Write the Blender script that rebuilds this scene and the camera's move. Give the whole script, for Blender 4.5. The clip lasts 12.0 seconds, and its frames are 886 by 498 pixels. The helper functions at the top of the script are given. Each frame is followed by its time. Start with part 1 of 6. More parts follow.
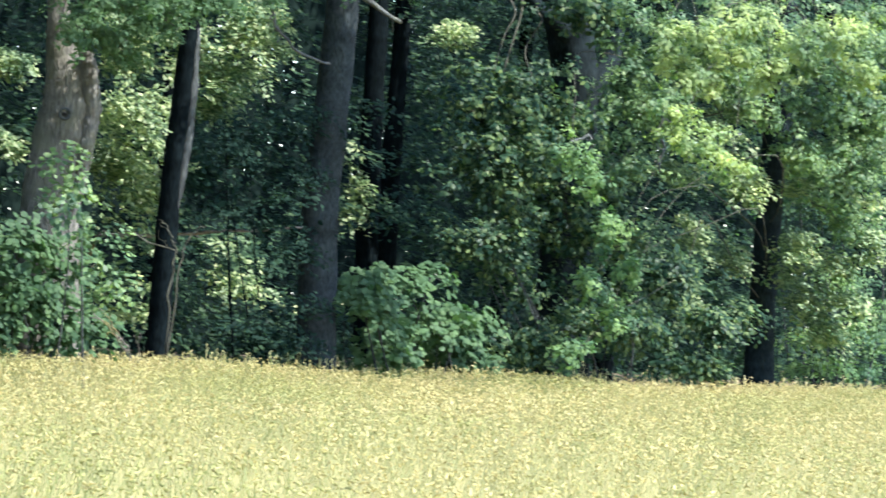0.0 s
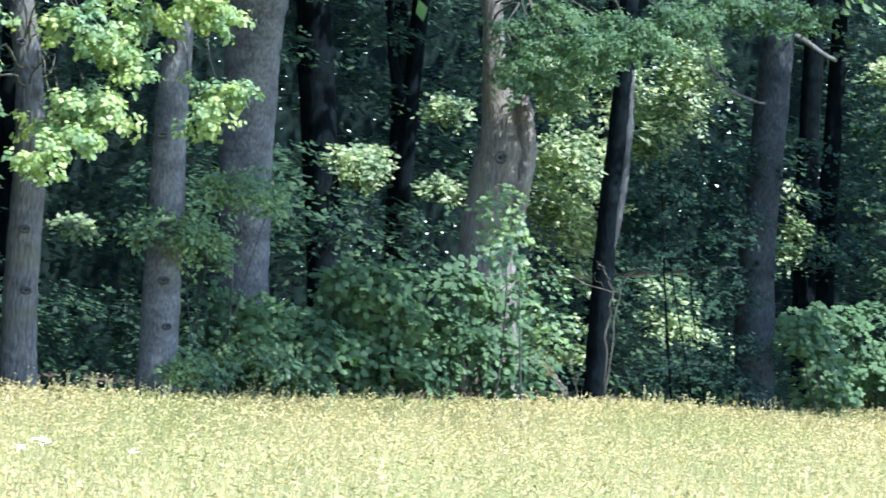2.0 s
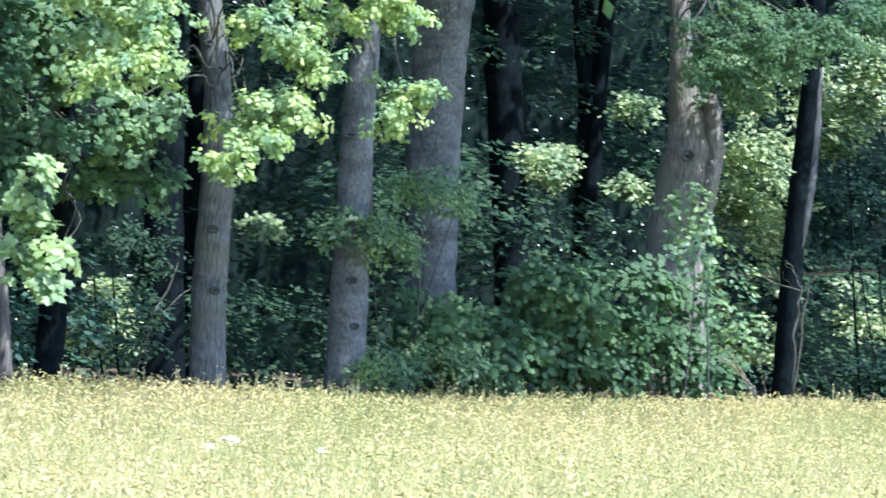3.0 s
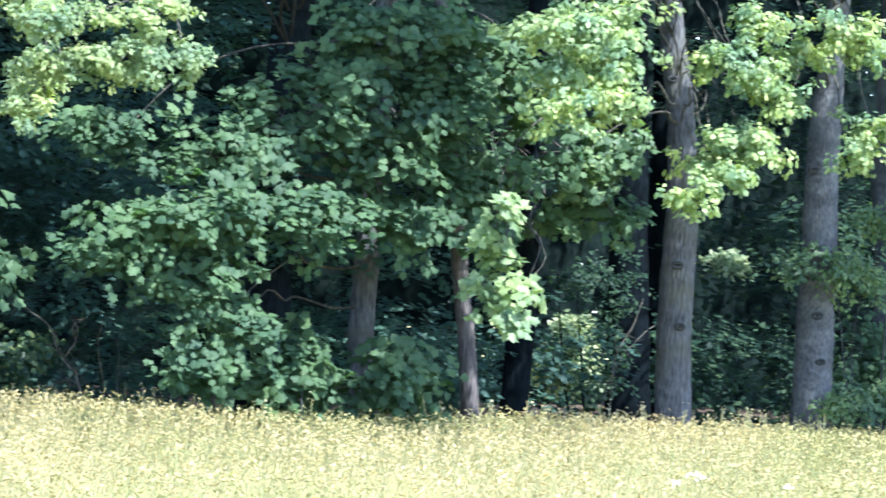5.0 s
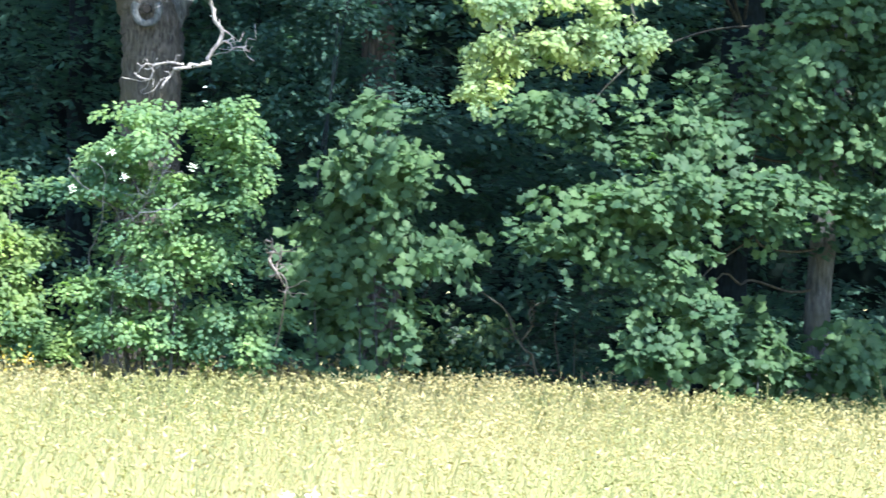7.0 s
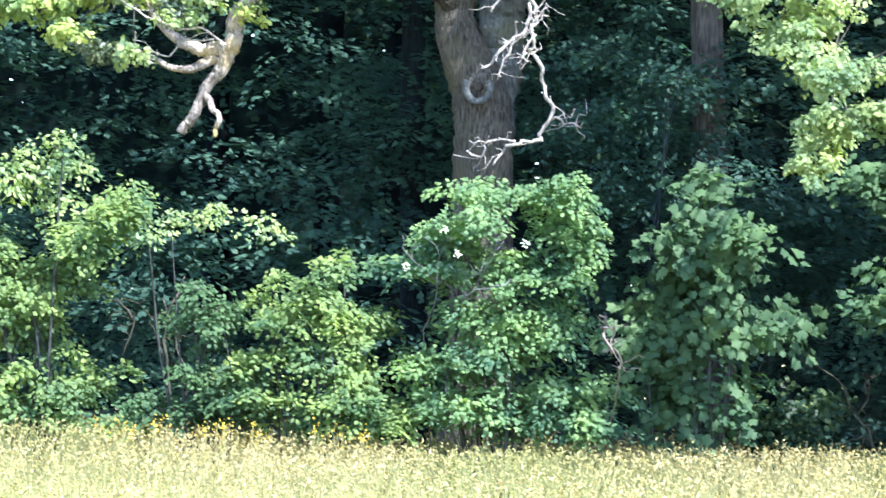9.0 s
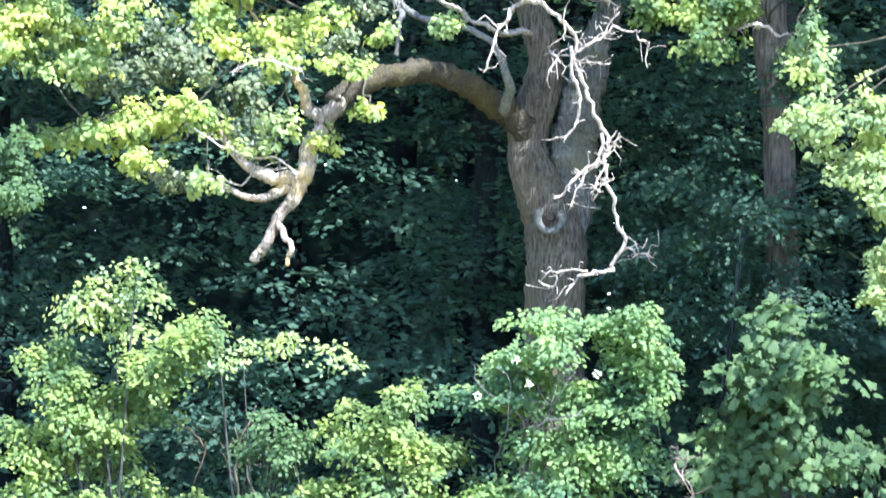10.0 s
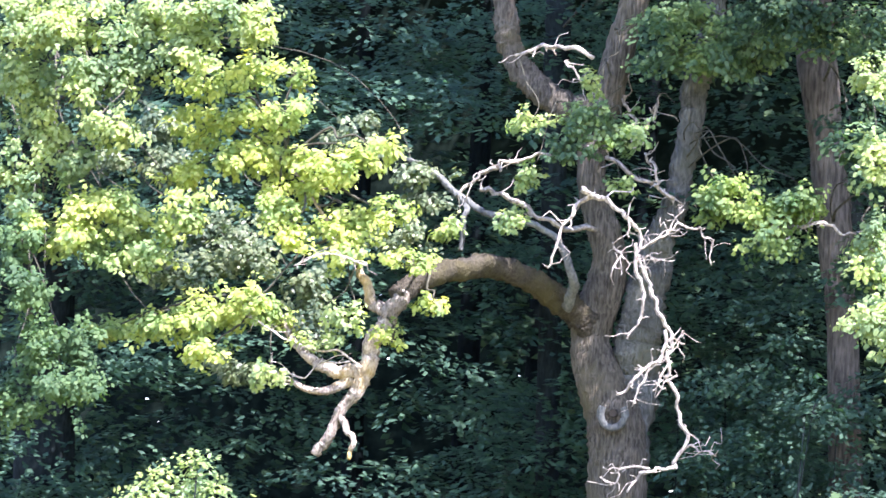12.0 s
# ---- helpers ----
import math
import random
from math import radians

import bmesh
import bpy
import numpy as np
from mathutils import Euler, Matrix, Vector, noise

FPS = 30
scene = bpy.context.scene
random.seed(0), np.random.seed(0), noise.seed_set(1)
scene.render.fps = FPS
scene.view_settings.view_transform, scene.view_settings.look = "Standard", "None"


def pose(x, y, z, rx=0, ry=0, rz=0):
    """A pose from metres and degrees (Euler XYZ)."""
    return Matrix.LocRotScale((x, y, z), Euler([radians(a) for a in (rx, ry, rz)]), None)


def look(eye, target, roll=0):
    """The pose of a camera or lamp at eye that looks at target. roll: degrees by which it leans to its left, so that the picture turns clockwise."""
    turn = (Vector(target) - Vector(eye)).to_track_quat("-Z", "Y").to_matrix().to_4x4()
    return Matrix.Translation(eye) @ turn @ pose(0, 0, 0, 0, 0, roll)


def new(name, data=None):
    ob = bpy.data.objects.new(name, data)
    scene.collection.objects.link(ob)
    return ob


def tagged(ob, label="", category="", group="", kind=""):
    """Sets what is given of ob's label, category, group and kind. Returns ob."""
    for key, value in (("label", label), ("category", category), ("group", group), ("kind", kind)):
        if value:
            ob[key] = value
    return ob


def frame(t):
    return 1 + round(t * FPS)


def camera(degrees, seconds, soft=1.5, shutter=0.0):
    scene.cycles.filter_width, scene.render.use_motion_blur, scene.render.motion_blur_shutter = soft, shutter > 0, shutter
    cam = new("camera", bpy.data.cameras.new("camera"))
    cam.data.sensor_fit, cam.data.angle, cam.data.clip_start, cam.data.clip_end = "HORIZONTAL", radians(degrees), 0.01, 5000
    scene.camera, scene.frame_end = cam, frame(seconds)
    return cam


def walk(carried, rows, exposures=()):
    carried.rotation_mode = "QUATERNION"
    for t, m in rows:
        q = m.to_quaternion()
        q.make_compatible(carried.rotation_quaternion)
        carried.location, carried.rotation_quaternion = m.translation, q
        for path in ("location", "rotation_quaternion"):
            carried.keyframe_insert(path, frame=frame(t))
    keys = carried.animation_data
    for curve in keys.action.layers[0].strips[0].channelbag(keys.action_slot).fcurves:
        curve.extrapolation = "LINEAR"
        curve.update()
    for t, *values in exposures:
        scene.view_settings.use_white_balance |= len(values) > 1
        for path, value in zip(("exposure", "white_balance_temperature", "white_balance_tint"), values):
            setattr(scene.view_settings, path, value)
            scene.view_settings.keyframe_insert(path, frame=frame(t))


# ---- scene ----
# The camera turns where it stands, at eye height in the meadow.
EYE = (0.0, 0.0, 1.6)
cam = camera(13.0, 12.0, soft=1.5, shutter=0.3)
TURNS = [
    (0.0, -15.844, 0.807, 3.727),
    (0.5, -14.080, 0.921, 3.722),
    (1.0, -12.311, 1.077, 3.555),
    (1.5, -10.787, 1.100, 3.309),
    (2.0, -9.393, 1.022, 3.264),
    (2.5, -7.999, 0.878, 3.158),
    (2.7, -7.480, 0.844, 3.163),
    (4.3, -2.242, 1.076, 2.917),
    (4.5, -1.532, 1.090, 2.949),
    (5.0, 0.221, 1.028, 2.914),
    (5.5, 1.997, 0.873, 2.880),
    (6.0, 3.565, 0.663, 2.829),
    (6.5, 5.200, 0.527, 2.772),
    (7.0, 6.903, 0.464, 2.686),
    (7.5, 8.260, 0.572, 2.637),
    (7.7, 8.790, 0.635, 2.590),
    (9.3, 12.320, 1.671, 2.099),
    (9.5, 12.563, 1.943, 2.190),
    (10.0, 12.984, 3.239, 2.364),
    (10.5, 13.091, 4.507, 2.563),
    (11.0, 13.195, 5.780, 2.853),
    (11.5, 13.512, 6.388, 2.999),
    (12.0, 14.054, 6.060, 3.103),
]


def facing(yaw, pitch, roll):
    return pose(*EYE, 90 + pitch, 0, yaw) @ pose(0, 0, 0, 0, 0, roll)


walk(cam, [(t, facing(a, b, c)) for t, a, b, c in TURNS], exposures=[(0.0, 1.74, 6000, 13), (1.0, 1.88, 5600, 17), (2.0, 1.90, 5430, 18), (2.5, 1.88, 5400, 18), (4.5, 2.03, 5430, 22), (6.6, 2.0, 5320, 19), (7.1, 2.0, 5720, 13), (7.5, 2.02, 5700, 12), (9.5, 2.19, 5560, 19), (10.0, 2.45, 5750, 18), (10.5, 2.46, 5800, 31), (11.0, 2.6, 6050, 29), (11.5, 2.7, 6150, 31), (12.0, 2.48, 6050, 32)])

# ---- light ----
SUN_AZIMUTH, SUN_HEIGHT = 132.0, 57.0  # degrees clockwise from the +y axis; above the horizon
world = bpy.data.worlds.new("sky")
scene.world = world
world.use_nodes = True
wn = world.node_tree
sky = wn.nodes.new("ShaderNodeTexSky")
sky.sky_type = "NISHITA"
sky.sun_disc = False
sky.sun_elevation = radians(SUN_HEIGHT)
sky.sun_rotation = radians(SUN_AZIMUTH)
wn.links.new(sky.outputs[0], wn.nodes["Background"].inputs[0])
wn.nodes["Background"].inputs[1].default_value = 0.16
sun = new("sun", bpy.data.lights.new("sun", "SUN"))
sun.data.energy = 4.7
sun.data.angle = radians(0.5)
sun.data.color = (1.0, 0.93, 0.79)
sa, sh = radians(SUN_AZIMUTH), radians(SUN_HEIGHT)
sun_way = Vector((math.sin(sa) * math.cos(sh), math.cos(sa) * math.cos(sh), math.sin(sh)))
sun.matrix_world = look(sun_way * 100, (0, 0, 0))


# ---- materials ----
def nodes_of(name):
    m = bpy.data.materials.new(name)
    m.use_nodes = True
    t = m.node_tree
    return m, t, t.nodes["Principled BSDF"], t.nodes["Material Output"]


def ramp(t, source, stops):
    r = t.nodes.new("ShaderNodeValToRGB")
    e = r.color_ramp.elements
    while len(e) < len(stops):
        e.new(0.5)
    for el, (p, c) in zip(e, stops):
        el.position, el.color = p, (*c, 1)
    t.links.new(source, r.inputs[0])
    return r.outputs[0]


def noise_of(t, scale, detail=3.0, stretch=(1, 1, 1)):
    co, mp, n = (t.nodes.new("ShaderNode" + k) for k in ("TexCoord", "Mapping", "TexNoise"))
    mp.inputs["Scale"].default_value = stretch
    n.inputs["Scale"].default_value, n.inputs["Detail"].default_value = scale, detail
    t.links.new(co.outputs["Object"], mp.inputs[0])
    t.links.new(mp.outputs[0], n.inputs["Vector"])
    return n.outputs["Fac"]


def mixed(t, fac, a, b, kind="MIX"):
    m = t.nodes.new("ShaderNodeMix")
    m.data_type, m.blend_type = "RGBA", kind
    for value, socket in ((fac, m.inputs["Factor"]), (a, m.inputs["A"]), (b, m.inputs["B"])):
        if isinstance(value, (int, float)):
            socket.default_value = value
        elif isinstance(value, tuple):
            socket.default_value = (*value, 1)
        else:
            t.links.new(value, socket)
    return m.outputs["Result"]


def leaf_material(name, dark, mid, light, through_light, amount=0.35, rough=0.42, low=(0.72, 0.78, 0.82), high=(1.15, 1.1, 0.92)):
    """Leaves: colour differs leaf by leaf and by spray; light shines through them."""
    m, t, p, out = nodes_of(name)
    geo = t.nodes.new("ShaderNodeNewGeometry")
    # the light end also puts sun flecks into the colour of some leaves
    each = ramp(t, geo.outputs["Random Per Island"], [(0.0, dark), (0.45, mid), (1.0, light)])
    spray = ramp(t, noise_of(t, 1.9, 3.0), [(0.36, low), (0.66, high)])
    col = mixed(t, 1.0, each, spray, "MULTIPLY")
    t.links.new(col, p.inputs["Base Color"])
    p.inputs["Roughness"].default_value = rough
    p.inputs["Specular IOR Level"].default_value = min(0.22, mid[1] * 1.4)
    tr, mix = t.nodes.new("ShaderNodeBsdfTranslucent"), t.nodes.new("ShaderNodeMixShader")
    t.links.new(mixed(t, 1.0, col, through_light, "MULTIPLY"), tr.inputs[0])
    mix.inputs[0].default_value = amount
    t.links.new(p.outputs[0], mix.inputs[1])
    t.links.new(tr.outputs[0], mix.inputs[2])
    t.links.new(mix.outputs[0], out.inputs[0])
    return m


def bark_material(name, dark, light, moss=None, ridge=1.0, rough=0.9, grain=0.16, rings=0.0, scale=26.0):
    """Bark with upright ridges, blotches, cross rings and, where it has them, algae or moss."""
    m, t, p, out = nodes_of(name)
    fine = noise_of(t, scale, 6.0, (1, 1, grain))
    broad = noise_of(t, 2.4, 3.0)
    col = ramp(t, fine, [(0.34, dark), (0.64, light)])
    col = mixed(t, 0.7, col, ramp(t, broad, [(0.32, (0.55, 0.56, 0.58)), (0.68, (1.15, 1.14, 1.12))]), "MULTIPLY")
    if rings:
        band = noise_of(t, 2.6, 2.0, (0.7, 0.7, 2.0))
        col = mixed(t, rings, col, ramp(t, band, [(0.36, (0.45, 0.45, 0.47)), (0.5, (1.0, 1.0, 1.0)), (0.66, (1.35, 1.34, 1.32))]), "MULTIPLY")
    if moss:
        col = mixed(t, ramp(t, noise_of(t, 1.7, 4.0), [(0.5, (0, 0, 0)), (0.66, (0.8, 0.8, 0.8))]), col, moss)
    t.links.new(col, p.inputs["Base Color"])
    p.inputs["Roughness"].default_value = rough
    p.inputs["Specular IOR Level"].default_value = min(0.25, light[1] * 3)
    b = t.nodes.new("ShaderNodeBump")
    b.inputs["Strength"].default_value, b.inputs["Distance"].default_value = 0.9, 0.03 * ridge
    t.links.new(fine, b.inputs["Height"])
    t.links.new(b.outputs[0], p.inputs["Normal"])
    return m


def grass_material(name, low, mid, high, amount=0.3):
    m, t, p, out = nodes_of(name)
    geo = t.nodes.new("ShaderNodeNewGeometry")
    col = ramp(t, geo.outputs["Random Per Island"], [(0.0, low), (0.5, mid), (1.0, high)])
    patch = ramp(t, noise_of(t, 0.35, 4.0), [(0.36, (0.70, 0.82, 0.66)), (0.56, (1.03, 1.02, 1.0))])
    col = mixed(t, 1.0, col, patch, "MULTIPLY")
    t.links.new(col, p.inputs["Base Color"])
    p.inputs["Roughness"].default_value = 0.7
    tr, mix = t.nodes.new("ShaderNodeBsdfTranslucent"), t.nodes.new("ShaderNodeMixShader")
    t.links.new(col, tr.inputs[0])
    mix.inputs[0].default_value = amount
    t.links.new(p.outputs[0], mix.inputs[1])
    t.links.new(tr.outputs[0], mix.inputs[2])
    t.links.new(mix.outputs[0], out.inputs[0])
    return m


def soil_material(name, a, b, c, scale=3.0):
    m, t, p, out = nodes_of(name)
    n = noise_of(t, scale, 8.0)
    col = mixed(t, 0.5, ramp(t, n, [(0.3, a), (0.5, b), (0.7, c)]),
                ramp(t, noise_of(t, scale * 14, 4.0), [(0.35, a), (0.65, c)]))
    t.links.new(col, p.inputs["Base Color"])
    p.inputs["Roughness"].default_value = 0.95
    bump = t.nodes.new("ShaderNodeBump")
    bump.inputs["Strength"].default_value = 0.8
    t.links.new(n, bump.inputs["Height"])
    t.links.new(bump.outputs[0], p.inputs["Normal"])
    return m


def matt_material(name, a, b):
    m, t, p, out = nodes_of(name)
    t.links.new(ramp(t, noise_of(t, 5.0, 8.0), [(0.4, a), (0.7, b)]), p.inputs["Base Color"])
    p.inputs["Roughness"].default_value = 1.0
    p.inputs["Specular IOR Level"].default_value = 0.0
    return m


M = {}
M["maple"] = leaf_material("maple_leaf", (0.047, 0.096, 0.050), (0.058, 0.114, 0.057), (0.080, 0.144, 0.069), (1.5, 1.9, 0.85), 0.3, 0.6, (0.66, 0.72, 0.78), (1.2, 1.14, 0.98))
M["oak"] = leaf_material("oak_leaf", (0.062, 0.118, 0.066), (0.088, 0.163, 0.084), (0.175, 0.27, 0.13), (1.7, 1.9, 0.7), 0.35, 0.45, (0.5, 0.6, 0.7), (1.35, 1.22, 1.0))
# three oak leaves lightened for boughs in sun, the light put into colour
M["gold"] = leaf_material("sunlit_gold_oak_leaf", (0.265, 0.345, 0.12), (0.32, 0.395, 0.135), (0.39, 0.445, 0.165), (1.5, 1.6, 0.65), 0.42, 0.55, (0.52, 0.66, 0.75), (1.2, 1.14, 0.95))
M["lime"] = leaf_material("sunlit_pale_oak_leaf", (0.140, 0.215, 0.098), (0.205, 0.290, 0.128), (0.35, 0.435, 0.21), (1.5, 1.7, 0.65), 0.4, 0.45, (0.5, 0.64, 0.78), (1.3, 1.2, 0.95))
M["pale_gold"] = leaf_material("sunlit_yellow_oak_leaf", (0.25, 0.32, 0.125), (0.29, 0.365, 0.14), (0.35, 0.42, 0.165), (1.5, 1.7, 0.65), 0.4, 0.55, (0.5, 0.64, 0.75), (1.25, 1.16, 0.95))
# greyer oak leaf for shaded boughs, the shade put into its colour
M["oak_shade"] = leaf_material("grey_shaded_oak_leaf", (0.075, 0.115, 0.075), (0.105, 0.150, 0.095), (0.20, 0.25, 0.17), (1.6, 1.8, 0.8), 0.3, 0.35, (0.5, 0.6, 0.7), (1.3, 1.22, 1.1))
M["shrub"] = leaf_material("shrub_leaf", (0.088, 0.166, 0.087), (0.120, 0.212, 0.106), (0.160, 0.260, 0.120), (1.6, 1.9, 0.8), 0.4, 0.6, (0.42, 0.55, 0.68), (1.45, 1.3, 1.05))
# another oak leaf lightened to carry the sun on outer boughs
M["pale"] = leaf_material("sunlit_grey_oak_leaf", (0.215, 0.285, 0.138), (0.245, 0.32, 0.15), (0.285, 0.36, 0.172), (1.5, 1.7, 0.7), 0.4, 0.55, (0.5, 0.62, 0.72), (1.25, 1.18, 1.0))
# beech leaf darkened for the shaded inside of the wood
M["beech"] = leaf_material("shaded_beech_leaf", (0.016, 0.039, 0.030), (0.024, 0.054, 0.037), (0.056, 0.100, 0.056), (1.6, 2.0, 0.9), 0.38, 0.5, (0.6, 0.66, 0.72), (1.3, 1.25, 1.1))
# the same leaf brightened, with sun flecks painted leaf by leaf
M["sunny_beech"] = leaf_material("sunlit_beech_leaf", (0.05, 0.098, 0.05), (0.15, 0.22, 0.11), (0.46, 0.52, 0.33), (1.5, 1.7, 0.65), 0.45, 0.45, (0.6, 0.7, 0.75), (1.2, 1.14, 0.95))
M["thicket"] = leaf_material("dark_thicket_leaf", (0.020, 0.047, 0.034), (0.031, 0.068, 0.044), (0.125, 0.178, 0.085), (1.6, 1.9, 0.9), 0.35, 0.4, (0.5, 0.6, 0.68), (1.5, 1.4, 1.15))
# very dark leaf: the shade between the tall trunks is put into it
M["shade_leaf"] = leaf_material("shaded_bough_leaf", (0.008, 0.021, 0.017), (0.012, 0.030, 0.024), (0.022, 0.046, 0.034), (1.5, 1.9, 1.0), 0.25, 0.6, (0.6, 0.66, 0.72), (1.3, 1.25, 1.1))
# shrub leaf brightened and yellowed to hold the sun on the bushes
M["shrub_sun"] = leaf_material("sunlit_shrub_leaf", (0.100, 0.168, 0.074), (0.138, 0.216, 0.088), (0.200, 0.288, 0.108), (1.6, 1.9, 0.8), 0.4, 0.6, (0.45, 0.58, 0.7), (1.4, 1.25, 1.0))
# lightened maple leaf: the sun on one spray is put into its colour
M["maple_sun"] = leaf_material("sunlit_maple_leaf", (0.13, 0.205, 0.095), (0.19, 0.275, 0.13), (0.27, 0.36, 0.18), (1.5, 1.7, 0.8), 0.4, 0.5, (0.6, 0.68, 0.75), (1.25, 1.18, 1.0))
M["hornbeam"] = leaf_material("hornbeam_leaf", (0.033, 0.075, 0.064), (0.043, 0.094, 0.077), (0.066, 0.130, 0.098), (1.5, 2.0, 1.0), 0.38, 0.55, (0.6, 0.66, 0.72), (1.3, 1.25, 1.1))
M["bark_oak"] = bark_material("oak_bark", (0.052, 0.060, 0.062), (0.134, 0.147, 0.149), (0.09, 0.097, 0.07), 2.0, 0.9, 0.22, 0.4, 34.0)
M["bark_pale"] = bark_material("beige_oak_bark", (0.075, 0.074, 0.065), (0.190, 0.186, 0.166), (0.11, 0.115, 0.085), 1.2, 0.9, 0.16, 0.3, 36.0)
M["bark_grey"] = bark_material("grey_bark", (0.066, 0.077, 0.080), (0.142, 0.156, 0.158), None, 0.8, 0.9, 0.5, 0.5, 34.0)
# dark bark: part of the wood's shade is put into its colour
M["bark_dark"] = bark_material("dark_bark", (0.006, 0.011, 0.013), (0.017, 0.026, 0.030), None, 0.4, 0.95, 0.35, 0.5)
M["bark_slate"] = bark_material("slate_bark", (0.012, 0.018, 0.021), (0.036, 0.047, 0.053), None, 0.5, 0.95, 0.35, 0.5, 34.0)
# near-black instead of bark colour, to paint deep shade on the trunks
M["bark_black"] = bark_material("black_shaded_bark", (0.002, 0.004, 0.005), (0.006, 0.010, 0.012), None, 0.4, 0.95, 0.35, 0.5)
# paler grey that stands for skylight on one side of the trunk
M["bark_flank"] = bark_material("skylit_flank_bark", (0.02, 0.024, 0.026), (0.07, 0.08, 0.082), None, 0.3, 0.7, 0.3, 0.4)
M["bark_moss"] = bark_material("mossy_bark", (0.08, 0.073, 0.066), (0.21, 0.19, 0.17), (0.22, 0.18, 0.05))
# darkened bark: shade on the stems is put into its colour
M["bark_shade"] = bark_material("shaded_smooth_bark", (0.030, 0.036, 0.037), (0.060, 0.069, 0.070), None, 0.3, 0.9, 0.7, 0.4)
# limb bark lightened for the sunlit end of the bough, with yellow moss
M["bark_limb"] = bark_material("sunlit_limb_bark", (0.13, 0.112, 0.096), (0.40, 0.365, 0.325), (0.33, 0.24, 0.06), 0.8, 0.9, 0.5, 0.5, 40.0)
M["bark_brown"] = bark_material("furrowed_brown_bark", (0.036, 0.035, 0.033), (0.125, 0.118, 0.108), None, 1.2, 0.9, 0.14, 0.3, 34.0)
M["bark_old"] = bark_material("old_oak_bark", (0.032, 0.031, 0.026), (0.128, 0.120, 0.102), (0.085, 0.080, 0.052), 1.6, 0.9, 0.16, 0.3, 40.0)
# mossy bark darkened for the part of the bough in shade
M["mossy_limb"] = bark_material("shaded_mossy_limb_bark", (0.022, 0.021, 0.018), (0.070, 0.065, 0.053), (0.062, 0.058, 0.026), 1.0, 0.9, 0.8, 0.3, 38.0)
M["dead"] = bark_material("dead_wood", (0.18, 0.168, 0.158), (0.52, 0.49, 0.46), None, 0.6, 0.8, 0.5, 0.5, 30.0)
M["twig"] = bark_material("twig_bark", (0.028, 0.031, 0.023), (0.082, 0.084, 0.066), None, 0.2)
M["blade"] = grass_material("grass_blade", (0.27, 0.295, 0.13), (0.36, 0.355, 0.17), (0.45, 0.41, 0.22), 0.45)
M["head"] = grass_material("seed_head", (0.38, 0.345, 0.15), (0.51, 0.45, 0.20), (0.62, 0.55, 0.29), 0.4)
M["weed"] = grass_material("weed_head", (0.36, 0.36, 0.20), (0.48, 0.45, 0.28), (0.52, 0.46, 0.23))
M["yellow"] = grass_material("yellow_flower", (0.55, 0.38, 0.03), (0.62, 0.45, 0.04), (0.7, 0.55, 0.08), 0.3)
M["white"] = grass_material("white_umbel", (0.7, 0.7, 0.62), (0.78, 0.78, 0.72), (0.8, 0.8, 0.78), 0.15)
# near-black colour that paints the shade inside a scar
M["dark_plug"] = soil_material("plug_shade", (0.004, 0.004, 0.004), (0.01, 0.009, 0.008), (0.02, 0.018, 0.015), 9.0)
# nearly black, so that the sheet paints the shade deep in the wood
M["woods"] = matt_material("depth_shade", (0.004, 0.008, 0.0075), (0.012, 0.021, 0.018))
M["meadow"] = soil_material("meadow_soil", (0.12, 0.13, 0.04), (0.22, 0.2, 0.07), (0.3, 0.26, 0.1))
M["litter"] = soil_material("leaf_litter", (0.03, 0.024, 0.016), (0.07, 0.05, 0.03), (0.12, 0.085, 0.05))


# ---- builders ----
def link_mesh(name, verts, faces, mats, parent=None, label="", slots=None, smooth=False):
    me = bpy.data.meshes.new(name)
    if isinstance(faces, np.ndarray):
        me.vertices.add(len(verts))
        me.vertices.foreach_set("co", np.asarray(verts, dtype=np.float32).ravel())
        me.loops.add(faces.size)
        me.loops.foreach_set("vertex_index", faces.astype(np.int32).ravel())
        me.polygons.add(len(faces))
        k = faces.shape[1]
        me.polygons.foreach_set("loop_start", np.arange(0, faces.size, k, dtype=np.int32))
        me.update(calc_edges=True)
    else:
        me.from_pydata([tuple(v) for v in verts], [], faces)
        me.update()
    for m in mats:
        me.materials.append(M[m])
    if slots is not None:
        me.polygons.foreach_set("material_index", np.asarray(slots, dtype=np.int32))
    if smooth:
        me.polygons.foreach_set("use_smooth", np.ones(len(me.polygons), dtype=bool))
    ob = new(name, me)
    if parent:
        ob.parent = parent
    if label:
        ob["label"] = label
    return ob


def thing(name, x, y, z, label, category, group="", kind=""):
    ob = new(name)
    ob.location = (x, y, z)
    ob.empty_display_size = 0.2
    return tagged(ob, label, category, group, kind)


def spline(points, steps):
    """Points along a smooth curve through rows of numbers."""
    p = np.array(points, dtype=float)
    if len(p) < 3:
        s = np.linspace(0, 1, steps * 2)[:, None]
        return p[0] * (1 - s) + p[-1] * s
    q = np.vstack([2 * p[0] - p[1], p, 2 * p[-1] - p[-2]])
    out = []
    for i in range(1, len(q) - 2):
        for u in np.linspace(0, 1, steps, endpoint=False):
            a, b, c, d = q[i - 1], q[i], q[i + 1], q[i + 2]
            out.append(0.5 * (2 * b + (c - a) * u + (2 * a - 5 * b + 4 * c - d) * u * u + (3 * b - a - 3 * c + d) * u ** 3))
    out.append(q[-2])
    return np.array(out)


